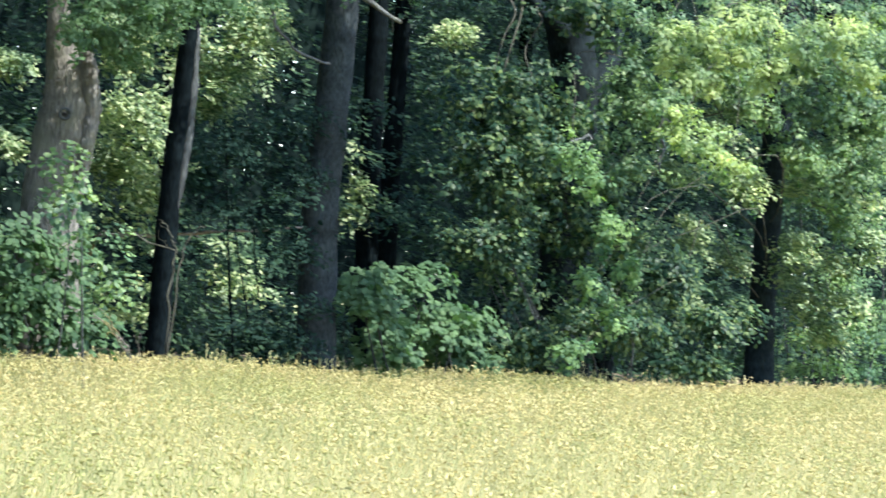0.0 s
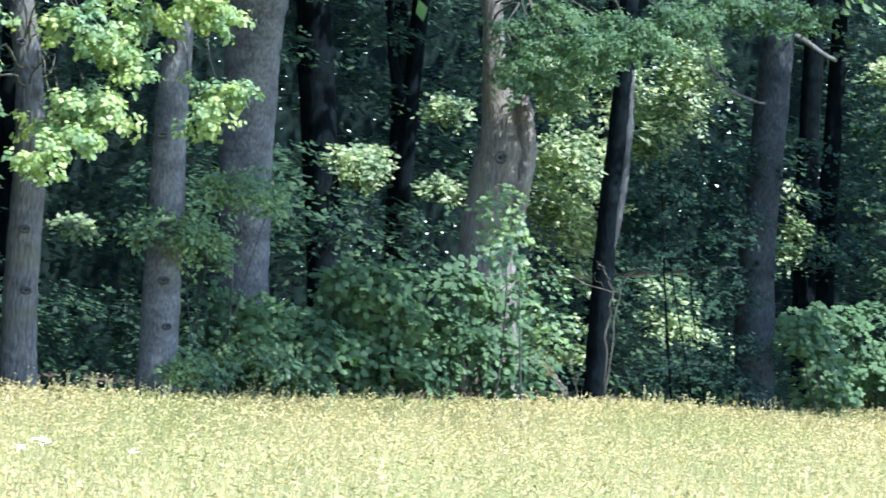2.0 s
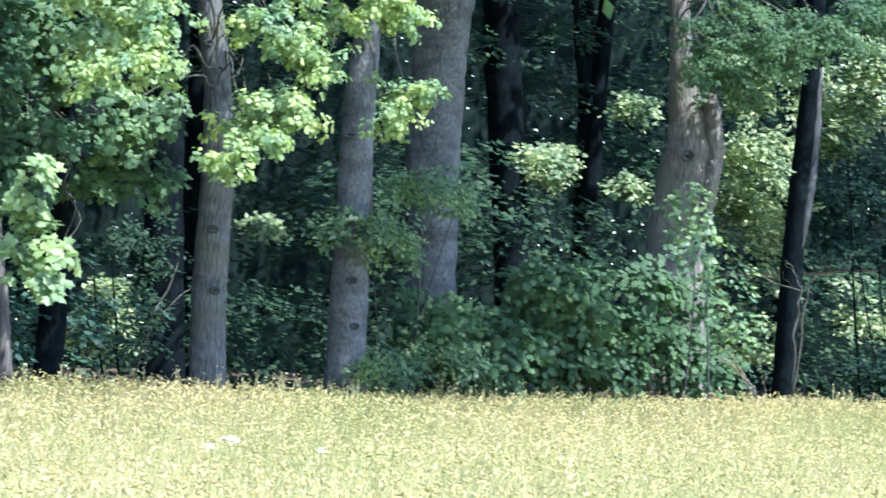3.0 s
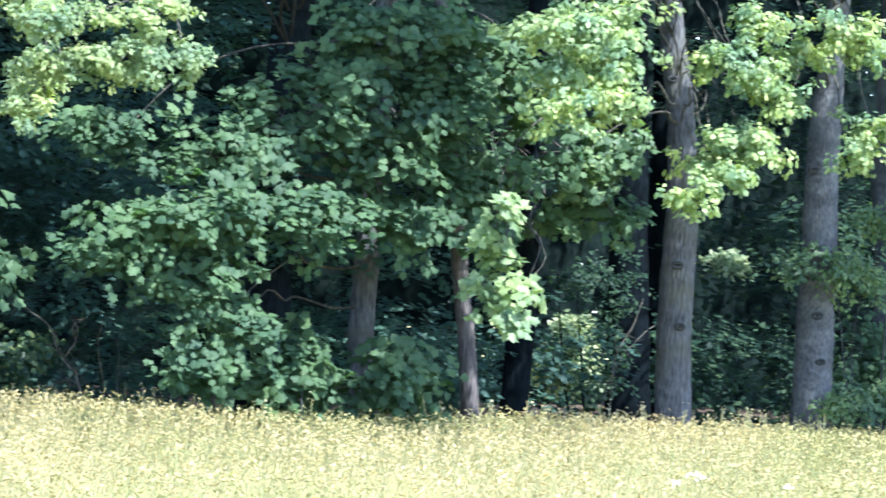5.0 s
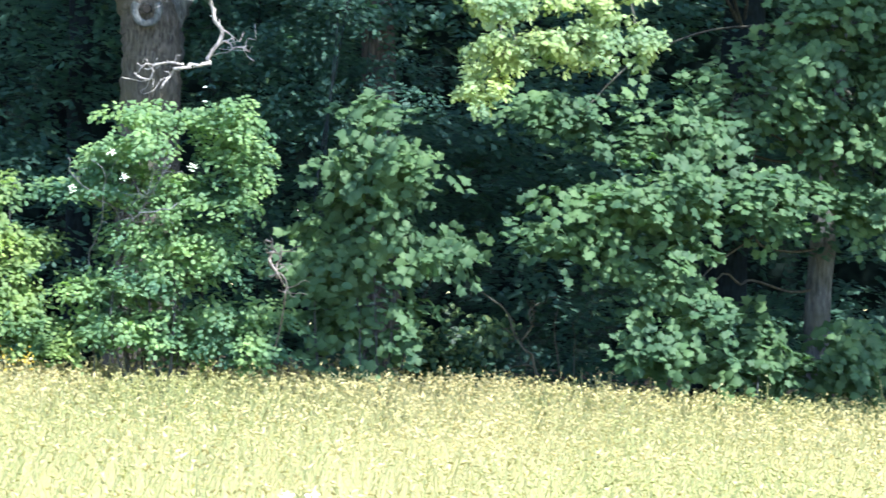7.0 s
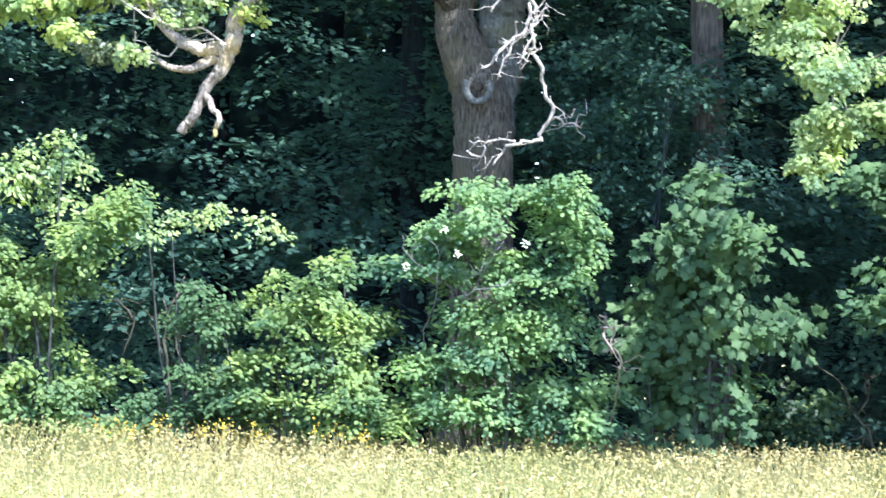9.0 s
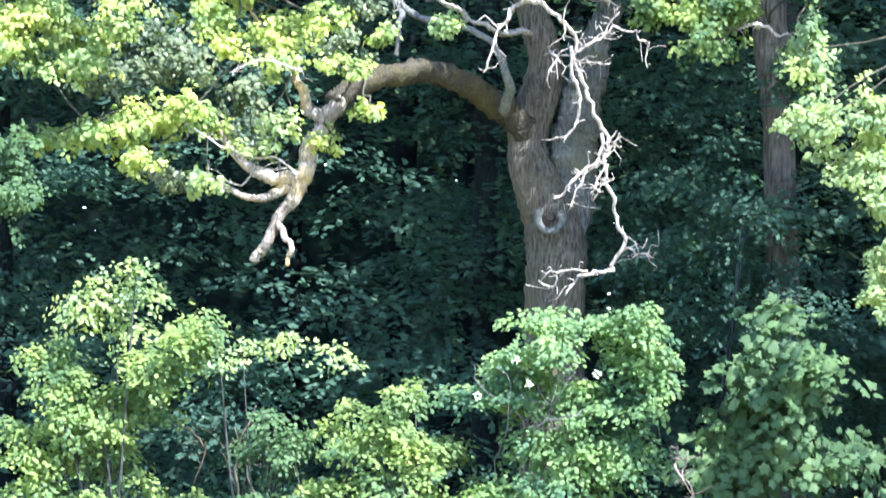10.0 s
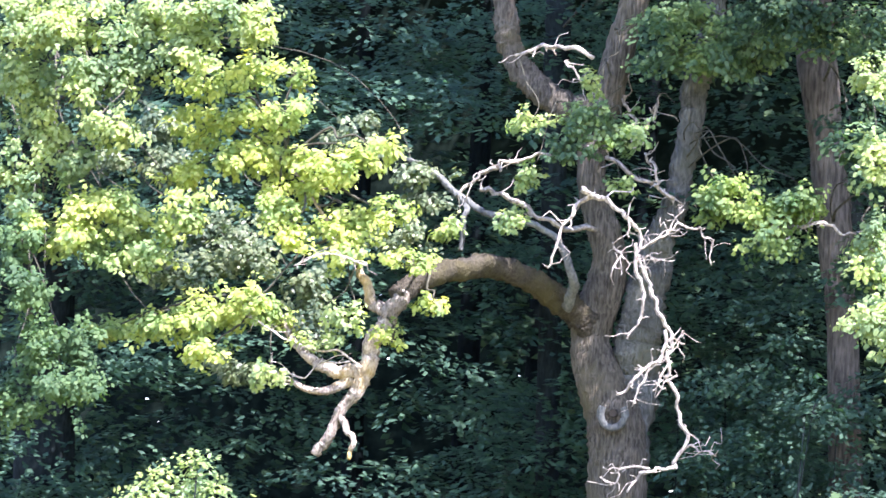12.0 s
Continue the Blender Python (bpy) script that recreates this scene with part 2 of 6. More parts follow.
def tube(axis, sides=10, steps=5, rough=0.06, seed=0):
    """A round limb along rows of x, y, z, radius, uneven and closed at its ends."""
    rng = np.random.default_rng(seed)
    a = spline(axis, steps)
    a[:, 3] = np.maximum(a[:, 3], 0.003)
    n = len(a)
    tan = np.gradient(a[:, :3], axis=0)
    tan /= np.linalg.norm(tan, axis=1)[:, None] + 1e-9
    ref = np.array([0.31, 0.95, 0.05]) if abs(tan[:, 2]).mean() > 0.5 else np.array([0.1, 0.15, 0.98])
    side = np.cross(tan, ref)
    side /= np.linalg.norm(side, axis=1)[:, None] + 1e-9
    up = np.cross(side, tan)
    ang = np.linspace(0, 2 * np.pi, sides, endpoint=False)
    lump = 1 + rough * rng.standard_normal((n, sides)) + rough * 1.2 * np.sin(ang * 3 + rng.uniform(0, 6))[None, :]
    r = a[:, 3][:, None] * lump
    v = a[:, None, :3] + r[..., None] * (np.cos(ang)[None, :, None] * side[:, None, :] + np.sin(ang)[None, :, None] * up[:, None, :])
    v = v.reshape(-1, 3)
    f = [(i * sides + j, i * sides + (j + 1) % sides, (i + 1) * sides + (j + 1) % sides, (i + 1) * sides + j)
         for i in range(n - 1) for j in range(sides)]
    f.append(tuple(range(sides - 1, -1, -1)))
    f.append(tuple((n - 1) * sides + j for j in range(sides)))
    return v, f


def join(pieces):
    vs, fs, k = [], [], 0
    for v, f in pieces:
        vs.append(v)
        fs += [tuple(i + k for i in g) for g in f]
        k += len(v)
    return np.vstack(vs), fs


def local(axis, at):
    return [(a[0] - at[0], a[1] - at[1], a[2] - at[2], a[3]) for a in axis]


COUNT, LAST = [0], [None]

# points x, y, z and a radius chosen to stay in sun: leaf clumps in the way are left out
SUN_POINTS = [
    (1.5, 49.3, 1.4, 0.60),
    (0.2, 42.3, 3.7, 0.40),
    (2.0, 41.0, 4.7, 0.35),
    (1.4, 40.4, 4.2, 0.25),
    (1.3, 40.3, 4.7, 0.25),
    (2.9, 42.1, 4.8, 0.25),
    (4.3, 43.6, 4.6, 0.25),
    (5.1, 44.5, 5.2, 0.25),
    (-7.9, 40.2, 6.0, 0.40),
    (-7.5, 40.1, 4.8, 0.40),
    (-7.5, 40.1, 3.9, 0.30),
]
SUN_POINTS += [
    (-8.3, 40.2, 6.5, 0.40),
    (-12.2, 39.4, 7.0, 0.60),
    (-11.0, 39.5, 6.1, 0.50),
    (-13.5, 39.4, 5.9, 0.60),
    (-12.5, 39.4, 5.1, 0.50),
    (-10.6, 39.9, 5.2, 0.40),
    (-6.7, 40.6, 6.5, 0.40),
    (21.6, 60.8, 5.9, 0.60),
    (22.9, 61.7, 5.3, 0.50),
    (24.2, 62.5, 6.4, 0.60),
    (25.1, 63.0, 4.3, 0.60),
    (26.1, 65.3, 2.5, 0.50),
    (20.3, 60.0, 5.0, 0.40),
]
SUN_POINTS += [
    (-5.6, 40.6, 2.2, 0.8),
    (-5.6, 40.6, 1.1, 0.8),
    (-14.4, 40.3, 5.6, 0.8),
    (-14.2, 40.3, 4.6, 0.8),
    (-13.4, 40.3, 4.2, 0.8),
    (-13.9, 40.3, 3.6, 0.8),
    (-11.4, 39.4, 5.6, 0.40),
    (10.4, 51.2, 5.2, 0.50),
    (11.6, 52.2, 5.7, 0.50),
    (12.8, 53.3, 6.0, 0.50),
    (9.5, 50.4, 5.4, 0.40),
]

# beech layers coloured as sun patches, placed to fit the camera's view: x, y, z, half width, half height
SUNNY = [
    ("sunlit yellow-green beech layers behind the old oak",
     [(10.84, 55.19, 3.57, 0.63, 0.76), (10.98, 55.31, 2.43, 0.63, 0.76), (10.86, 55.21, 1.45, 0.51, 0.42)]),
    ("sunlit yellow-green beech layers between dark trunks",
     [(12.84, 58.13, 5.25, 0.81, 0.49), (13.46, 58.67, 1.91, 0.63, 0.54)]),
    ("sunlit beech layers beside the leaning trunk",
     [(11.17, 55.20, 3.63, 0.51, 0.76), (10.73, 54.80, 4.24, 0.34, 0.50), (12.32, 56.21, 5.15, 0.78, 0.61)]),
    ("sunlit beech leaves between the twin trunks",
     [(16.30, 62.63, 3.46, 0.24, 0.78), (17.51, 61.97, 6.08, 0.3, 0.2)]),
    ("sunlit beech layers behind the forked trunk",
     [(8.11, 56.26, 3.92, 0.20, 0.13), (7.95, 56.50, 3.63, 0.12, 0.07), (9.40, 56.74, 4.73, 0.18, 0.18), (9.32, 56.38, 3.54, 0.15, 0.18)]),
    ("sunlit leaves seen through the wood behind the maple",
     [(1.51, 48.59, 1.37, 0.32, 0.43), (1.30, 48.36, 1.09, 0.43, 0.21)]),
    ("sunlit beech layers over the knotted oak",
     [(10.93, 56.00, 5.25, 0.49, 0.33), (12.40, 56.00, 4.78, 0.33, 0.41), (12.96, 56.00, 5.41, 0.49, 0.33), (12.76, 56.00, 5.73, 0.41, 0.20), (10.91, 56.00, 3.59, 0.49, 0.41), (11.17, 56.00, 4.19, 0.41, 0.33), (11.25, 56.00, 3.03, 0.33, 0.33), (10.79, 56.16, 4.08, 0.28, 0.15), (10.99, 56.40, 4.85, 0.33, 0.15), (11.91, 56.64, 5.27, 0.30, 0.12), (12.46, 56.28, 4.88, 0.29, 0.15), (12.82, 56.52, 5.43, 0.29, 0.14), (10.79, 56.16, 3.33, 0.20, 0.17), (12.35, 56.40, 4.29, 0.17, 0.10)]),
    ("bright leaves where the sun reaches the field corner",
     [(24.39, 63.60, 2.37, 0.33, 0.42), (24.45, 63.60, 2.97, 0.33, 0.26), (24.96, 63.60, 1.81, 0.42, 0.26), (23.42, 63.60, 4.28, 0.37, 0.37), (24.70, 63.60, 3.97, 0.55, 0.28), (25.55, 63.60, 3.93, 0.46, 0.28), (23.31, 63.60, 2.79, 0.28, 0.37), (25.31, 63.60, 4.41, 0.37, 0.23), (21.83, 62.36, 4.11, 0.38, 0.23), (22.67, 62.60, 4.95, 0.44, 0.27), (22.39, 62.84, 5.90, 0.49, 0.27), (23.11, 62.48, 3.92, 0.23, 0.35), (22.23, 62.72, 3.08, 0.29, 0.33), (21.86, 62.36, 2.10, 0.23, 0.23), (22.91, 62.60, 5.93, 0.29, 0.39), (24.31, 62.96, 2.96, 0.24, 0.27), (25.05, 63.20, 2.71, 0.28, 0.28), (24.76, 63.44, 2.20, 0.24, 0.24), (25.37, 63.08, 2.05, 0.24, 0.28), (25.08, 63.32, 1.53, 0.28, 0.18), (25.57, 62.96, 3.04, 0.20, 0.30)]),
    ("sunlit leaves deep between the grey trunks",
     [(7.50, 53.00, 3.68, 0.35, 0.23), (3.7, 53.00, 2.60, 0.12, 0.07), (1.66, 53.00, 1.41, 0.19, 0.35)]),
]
SUN_POINTS += [(x, y, z, 1.3 * w + 0.3) for _, layers in SUNNY for x, y, z, w, h in layers]


def shades_sun_point(x, y, z, r):
    """Whether a clump of that radius would block the sun kept free for one of these points."""
    for gx, gy, gz, gr in SUN_POINTS:
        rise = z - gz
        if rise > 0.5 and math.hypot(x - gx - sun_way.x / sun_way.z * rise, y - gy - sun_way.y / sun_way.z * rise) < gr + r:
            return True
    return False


# leaf outlines: x across, y along the midrib, base at the origin, and their faces
LEAVES = {
    "maple": ([(0, 0.32), (0, 0), (0.48, 0.12), (0.36, 0.36), (0.52, 0.64), (0.26, 0.68), (0, 1.0),
               (-0.26, 0.68), (-0.52, 0.64), (-0.36, 0.36), (-0.48, 0.12)],
              [(0, i, i % 10 + 1) for i in range(1, 11)], 0.10),
    "oak": ([(0, 0.5), (0, 0), (0.24, 0.28), (0.15, 0.42), (0.38, 0.62), (0.2, 0.74), (0, 1.0),
             (-0.2, 0.74), (-0.38, 0.62), (-0.15, 0.42), (-0.24, 0.28)],
            [(0, i, i % 10 + 1) for i in range(1, 11)], 0.08),
    "plain": ([(0, 0), (0, 1.0), (0.34, 0.30), (0.30, 0.70), (-0.34, 0.30), (-0.30, 0.70)],
              [(0, 2, 3), (0, 3, 1), (0, 1, 5), (0, 5, 4)], 0.07),
    "simple": ([(0, 0), (0, 1.0), (0.3, 0.5), (-0.3, 0.5)], [(0, 2, 1), (0, 1, 3)], 0.07),
}


def unit(v):
    return v / (np.linalg.norm(v, axis=-1)[..., None] + 1e-9)


def leaf_mesh(spots, nor, way, size, shape, rng, jitter=0.17, droop=0.12):
    """One leaf at each spot, nearly along its spray."""
    pts, faces, fold = LEAVES[shape]
    t = np.array([(x, y, -abs(x) * fold * 3 + fold * 0.4) for x, y in pts])
    n = len(spots)
    nor = unit(nor + rng.standard_normal((n, 3)) * jitter)
    d = way + rng.standard_normal((n, 3)) * 0.3 + np.array([0, -0.05, -droop])
    d = unit(d - (d * nor).sum(1)[:, None] * nor)
    s = np.cross(d, nor)
    k = size * rng.uniform(0.6, 1.2, n)
    v = spots[:, None, :] + k[:, None, None] * (t[None, :, 0, None] * s[:, None] + t[None, :, 1, None] * d[:, None] + t[None, :, 2, None] * nor[:, None])
    m = len(t)
    f = (np.array(faces)[None] + (np.arange(n) * m)[:, None, None]).reshape(-1, 3)
    return v.reshape(-1, 3), f


DENSITY = 2.4


def clump_spots(clumps, size, fill, rng, deep=0.8, up=0.6, face=0.5, per=12, wide=2.3, spread=0.3, shoots=3, tiers=0.6, rosette=False):
    """Leaf places in sprays over rounded clumps (rows of x, y, z, half width, half height): flat fans in tiers, or round rosettes."""
    spots, nors, ways, tips = [], [], [], []
    for x, y, z, a, c in clumps:
        b = deep * min(a, c) + 0.15
        count = int(fill * DENSITY * rng.uniform(0.75, 1.2) * math.pi * a * c / (0.36 * size * size))
        k = max(4, count // per)
        # smaller tufts over the clump, and sprays over the upper side of each tuft
        m = int(np.clip(9 + 20 * a * c, 10, 30))
        w = unit(rng.standard_normal((m, 3))) * rng.uniform(0.3, 0.97, (m, 1))
        h = rng.uniform(0.28, 0.6, m)
        j = rng.choice(m, k, p=h ** 2 / (h ** 2).sum())
        u = unit(rng.standard_normal((k, 3)))
        u[:, 2] = np.abs(u[:, 2]) * np.where(rng.random(k) < 0.8, 1, -1)
        rad = rng.uniform(0.2, 1.0, k) ** 0.5 * (1 + 0.12 * rng.standard_normal(k))
        shape = np.array([a, b, c])
        cen = np.array([x, y, z]) + w[j] * shape + u * (rad * h[j])[:, None] * (shape * 0.6 + shape.min() * 0.4) * np.array([1, 1, tiers])
        u = unit(u + 0.5 * w[j])
        # a few shoots that stick out of the clump
        for _ in range(shoots):
            way = unit(rng.standard_normal(3) * np.array([1, 0.5, 0.6]) + np.array([0, -0.2, 0.35]))
            far = np.linspace(0.85, 1.0, 3)[:, None] * shape * way + way * np.array([[0.05], [0.16], [0.27]]) * min(1.0, 2.2 * shape.min())
            cen = np.vstack([cen, np.array([x, y, z]) + far])
            u = np.vstack([u, np.tile(way, (3, 1))])
        k = len(cen)
        nor = unit(u * face + np.array([0.15, -0.55, up]) + rng.standard_normal((k, 3)) * spread)
        if rosette:
            e1 = unit(np.cross(nor, rng.standard_normal((k, 3))))
            e2 = np.cross(nor, e1)
            q = rng.uniform(0, 2 * np.pi, (k, per))
            r = size * wide * 0.4 * np.sqrt(rng.uniform(0.02, 1, (k, per)))
            way = np.cos(q)[..., None] * e1[:, None] + np.sin(q)[..., None] * e2[:, None]
            off = way * r[..., None] + nor[:, None] * rng.normal(0, 0.35 * size, (k, per, 1))
            leaf_nor = nor[:, None] + 0.55 * way
        else:
            e1 = u * np.array([1, 1, 0.15]) + rng.standard_normal((k, 3)) * 0.45
            e1 = unit(e1 - (e1 * nor).sum(1)[:, None] * nor)
            e2 = np.cross(nor, e1)
            run = size * wide * 2.0 * rng.uniform(0.6, 1.2, (k, 1))
            q = rng.uniform(0, 1, (k, per))
            side = np.where(np.arange(per) % 2, 1.0, -1.0)[None] * rng.uniform(0.5, 1.0, (k, per))
            way = e1[:, None] * 0.65 + e2[:, None] * side[..., None] * 0.85
            off = e1[:, None] * ((q - 0.35) * run)[..., None] + e2[:, None] * (side * size * (1.1 - 0.8 * q) * 0.45 * wide)[..., None]
            off = off + nor[:, None] * rng.normal(0, 0.15 * size, (k, per, 1)) - np.array([0, 0, 1.0]) * (q * q * run)[..., None] * 0.22
            leaf_nor = nor[:, None] + 0.15 * way
        spots.append((cen[:, None] + off).reshape(-1, 3))
        nors.append(leaf_nor.reshape(-1, 3))
        ways.append(way.reshape(-1, 3))
        tips.append(cen[:: max(1, k // 7)])
    return np.vstack(spots), np.vstack(nors), np.vstack(ways), tips


def ragged(clumps, seed, pieces=5, small=0.25, large=0.6, flat=0.5):
    """The same clumps broken into small flat sprays that hang at odd places."""
    rng = np.random.default_rng(seed)
    out = []
    for x, y, z, a, c in clumps:
        for i in range(pieces):
            q = rng.uniform(small, large)
            out.append((x + rng.uniform(-0.8, 0.8) * a, y + rng.uniform(-0.3, 0.3), z + rng.uniform(-0.85, 0.85) * c, a * q, c * q * flat * rng.uniform(0.6, 1.4)))
    return out


def crown(parent, clumps, leaf, shape, size, fill=2.4, seed=1, name="crown", label="", **kw):
    rng = np.random.default_rng(seed)
    cl = np.array(clumps, dtype=float)
    cl[:, :3] -= np.array(parent.location)
    s, o, w, tips = clump_spots(cl, size, fill, rng, **kw)
    v, f = leaf_mesh(s, o, w, size, shape, rng)
    ob = link_mesh(name, v, f, [leaf], parent, label)
    return ob, tips, cl


def scar(x, y, z, r, open_top=False, squash=0.55):
    """A healed branch scar on the last tree's trunk: a rolled lip round a near-black plug for the hole's shade, or a
    low swollen knot.
    """
    ob = LAST[0]
    o = np.array(ob.location)
    n = 14
    span = np.linspace(-0.18 * np.pi, 1.18 * np.pi, n) if open_top else np.linspace(0, 2 * np.pi, n)
    tall, lip_r = (1.1, 0.3) if open_top else (squash, 0.36)
    lip = [(x + r * math.cos(-q) - o[0], y - 0.015 - o[1], z + tall * r * math.sin(-q) - o[2], r * lip_r) for q in span]
    v, f = tube(lip, 7, 2, 0.08, 3)
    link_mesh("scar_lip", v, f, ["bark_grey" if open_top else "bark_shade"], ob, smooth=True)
    deep, wide = (0.1, 0.36) if open_top else (0.0, 0.3)
    hole = [(x - o[0], y + 0.06 - o[1], z + deep * r - o[2], r * wide), (x - o[0], y - 0.015 - o[1], z + deep * r - o[2], r * wide * 0.9)]
    v, f = tube(hole, 9, 2, 0.05, 4)
    link_mesh("scar_plug", v, f, ["dark_plug"], ob)


def flank(ob, axis):
    """A paler strip down one side of a trunk, added to paint the light on that flank."""
    v, f = tube(local(axis, ob.location), 8, 4, 0.12, 6)
    link_mesh("lit_flank", v, f, ["bark_flank"], ob, "pale grey strip for the light on the flank", smooth=True)


def gnarled(axis, rng, bend=0.045):
    """The same line with small crooks between its points."""
    a = np.array(axis, dtype=float)
    out = [a[0]]
    for p, q in zip(a[:-1], a[1:]):
        m = (p + q) / 2
        m[:3] += rng.standard_normal(3) * bend
        out += [m, q]
    return out


def dead_branch(parent, axes, at, seed=1, name="dead_branch", mat="dead", twigs=6, reach=0.34, thin=0.74):
    """Bare crooked knobbly branches, each with short spurs and a few broken twigs."""
    rng = np.random.default_rng(seed)
    for axis in axes:
        line = gnarled(gnarled([(*a[:3], a[3] * thin) for a in local(axis, at)], rng, 0.035), rng, 0.014)
        v, f = tube(line, 7, 2, 0.2, seed)
        branch = link_mesh(name, v, f, [mat], parent, smooth=True)
        sp = spline(line, 3)
        for i in range(twigs * 2):
            p = sp[rng.integers(1, len(sp))]
            w = unit(rng.standard_normal(3) * np.array([1, 0.6, 0.8])) * reach * (rng.uniform(0.5, 1.0) if i < twigs * 0.7 else rng.uniform(0.12, 0.35))
            r = min(0.009, p[3] * 0.5)
            far = np.linalg.norm(w)
            a, b = p[:3] + w * 0.35 + rng.standard_normal(3) * 0.1 * far, p[:3] + w * 0.7 + rng.standard_normal(3) * 0.13 * far
            v, f = tube([(*p[:3], r), (*a, r * 0.85), (*b, r * 0.7), (*(p[:3] + w), r * 0.45)], 5, 2, 0.15, i)
            link_mesh("twig", v, f, [mat], branch, smooth=True)


def dead_wood(name, label, axes, mat="twig", category="branch", **kw):
    """Bare stems that stand or lean on the ground."""
    COUNT[0] += 1
    at = (axes[0][0][0], axes[0][0][1], 0.0)
    ob = thing(name, *at, label, category)
    dead_branch(ob, axes, at, COUNT[0], "stem", mat, **kw)
    return ob


def limbs_to(parent, start, cl, tips, bark, r=0.03, seed=3, name="bough", twigs=6):
    """A thin crooked bough from higher on the stem down to each clump, with twigs to its sprays."""
    rng = np.random.default_rng(seed)
    st = np.array(start, dtype=float)
    for c, tp in zip(cl, tips):
        p = c[:3]
        j = np.argmin(np.linalg.norm(st - p, axis=1) + 0.9 * np.maximum(p[2] + 0.8 - st[:, 2], 0))
        s = st[j]
        far = np.linalg.norm(p - s)
        third = s + (p - s) * 0.35 + np.array([0, 0, 0.16 * far]) + rng.standard_normal(3) * 0.05 * far
        mid = s + (p - s) * 0.7 + np.array([0, 0, 0.12 * far]) + rng.standard_normal(3) * 0.04 * far
        pieces = [tube(gnarled([(*s, r), (*third, r * 0.85), (*mid, r * 0.65), (*p, r * 0.4)], rng, 0.02 + 0.014 * far), 5, 3, 0.1, 1)]
        for q in tp[:twigs]:
            m2 = (p + q) / 2 + rng.standard_normal(3) * 0.04
            pieces.append(tube([(*p, r * 0.35), (*m2, r * 0.25), (*q, r * 0.12)], 4, 2, 0.1, 2))
        v, f = join(pieces)
        link_mesh(name, v, f, [bark], parent, smooth=True)


def tree(name, label, trunk, bark, clumps=(), leaf="oak", shape="", size=0.07, fill=1.9, forks=(), category="tree",
         group="", top=0.0, sides=14, bough=0.018, overhang=5.2, lush=15, lean=False, dead=(), dead_bark="dead", twigs=6, extra=(), limb_bark="", **kw):
    """A tree: trunk along rows of x, y, z, radius from its foot up; forks alike; a crown of leafy clumps."""
    COUNT[0] += 1
    seed = COUNT[0]
    foot = trunk[0]
    shape = shape or ("plain" if foot[1] < 50 else "simple")
    kw.setdefault("rosette", name == "oak_tree")
    kw.setdefault("tiers", 0.95 if name == "oak_tree" else 0.6)
    at = (foot[0], foot[1], 0.0)
    ob = thing(name, *at, label, category, group)
    rows = local(trunk, at)
    flare = [(rows[0][0], rows[0][1], -0.2, rows[0][3] * 1.5), (rows[0][0], rows[0][1], 0.12, rows[0][3] * 1.22)]
    rows = flare + [r for r in rows if r[2] > 0.3]
    if top:
        a, b = rows[-2], rows[-1]
        k = (b[0] - a[0]) / max(0.3, b[2] - a[2])
        for q, thin in ((0.33, 0.9), (0.66, 0.75), (1.0, 0.55)):
            rise = (top - b[2]) * q
            rows.append((b[0] + min(max(k, -0.12), 0.12) * rise, b[1] + 0.05 * q, b[2] + rise, b[3] * thin))
    v, f = tube(rows, sides, 7, 0.035, seed)
    link_mesh("trunk", v, f, [bark], ob, smooth=True)
    starts = [r[:3] for r in spline(rows, 4)]
    upper = starts[-4:]
    for i, fk in enumerate(forks):
        fr = local(fk, at)
        v, f = tube(gnarled(fr, np.random.default_rng(seed + i), 0.018), 10, 5, 0.1, seed + 50)
        # the bough gets a shaded bark near the stem, sunlit bark further out
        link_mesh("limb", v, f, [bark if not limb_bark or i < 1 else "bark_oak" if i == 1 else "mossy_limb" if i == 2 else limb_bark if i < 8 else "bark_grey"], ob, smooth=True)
        starts += [r[:3] for r in spline(fr, 3)]
    if len(clumps):
        _, tips, cl = crown(ob, clumps, leaf, shape, size, fill, seed, **kw)
        limbs_to(ob, starts, cl, tips, "twig", bough, seed)
    if top and overhang > -9:
        # unseen upper crown, its spread chosen for the shade it casts
        rng = np.random.default_rng(seed + 900)
        x, y, _ = rows[-1][:3]
        high = []
        for i in range(lush):
            w = rng.uniform(1.0, 1.9)
            spot = (at[0] + x + rng.uniform(-2.4, 3.8), at[1] + y + rng.uniform(-overhang, 2.4), rng.uniform(top - 1.0, top + 5.0), w, w * 0.5)
            if lean and i % 2:
                # every second clump is set on the sun's line, to shade the trunk
                rise = spot[2] - rng.uniform(0.3, 4.5 if top < 10 else 8.5)
                spot = (at[0] + 0.48 * rise + rng.uniform(-0.8, 0.8), at[1] - 0.435 * rise + rng.uniform(-0.8, 0.8), *spot[2:])
            if not shades_sun_point(*spot[:3], w * 0.9 + 0.3):
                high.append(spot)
        high = high or [(at[0] + x, at[1] + y + 2, top + 4, 1.0, 0.5)]
        _, tips, cl = crown(ob, high, leaf if leaf != "gold" else "oak", "simple", 0.3, 0.72, seed + 7, name="upper_crown", shoots=0)
        limbs_to(ob, upper, cl, tips, bark, 0.06, seed, "upper_bough", 1)
        starts += [tuple(r[:3]) for r in cl]
    LAST[0] = ob
    for other, rows2 in extra:
        _, tips, cl = crown(ob, rows2, other, shape, size, fill, seed + 300, **kw)
        limbs_to(ob, starts, cl, tips, "twig", 0.01, seed + 1)
    if len(dead):
        dead_branch(ob, dead, at, seed, mat=dead_bark, twigs=twigs)
    return ob


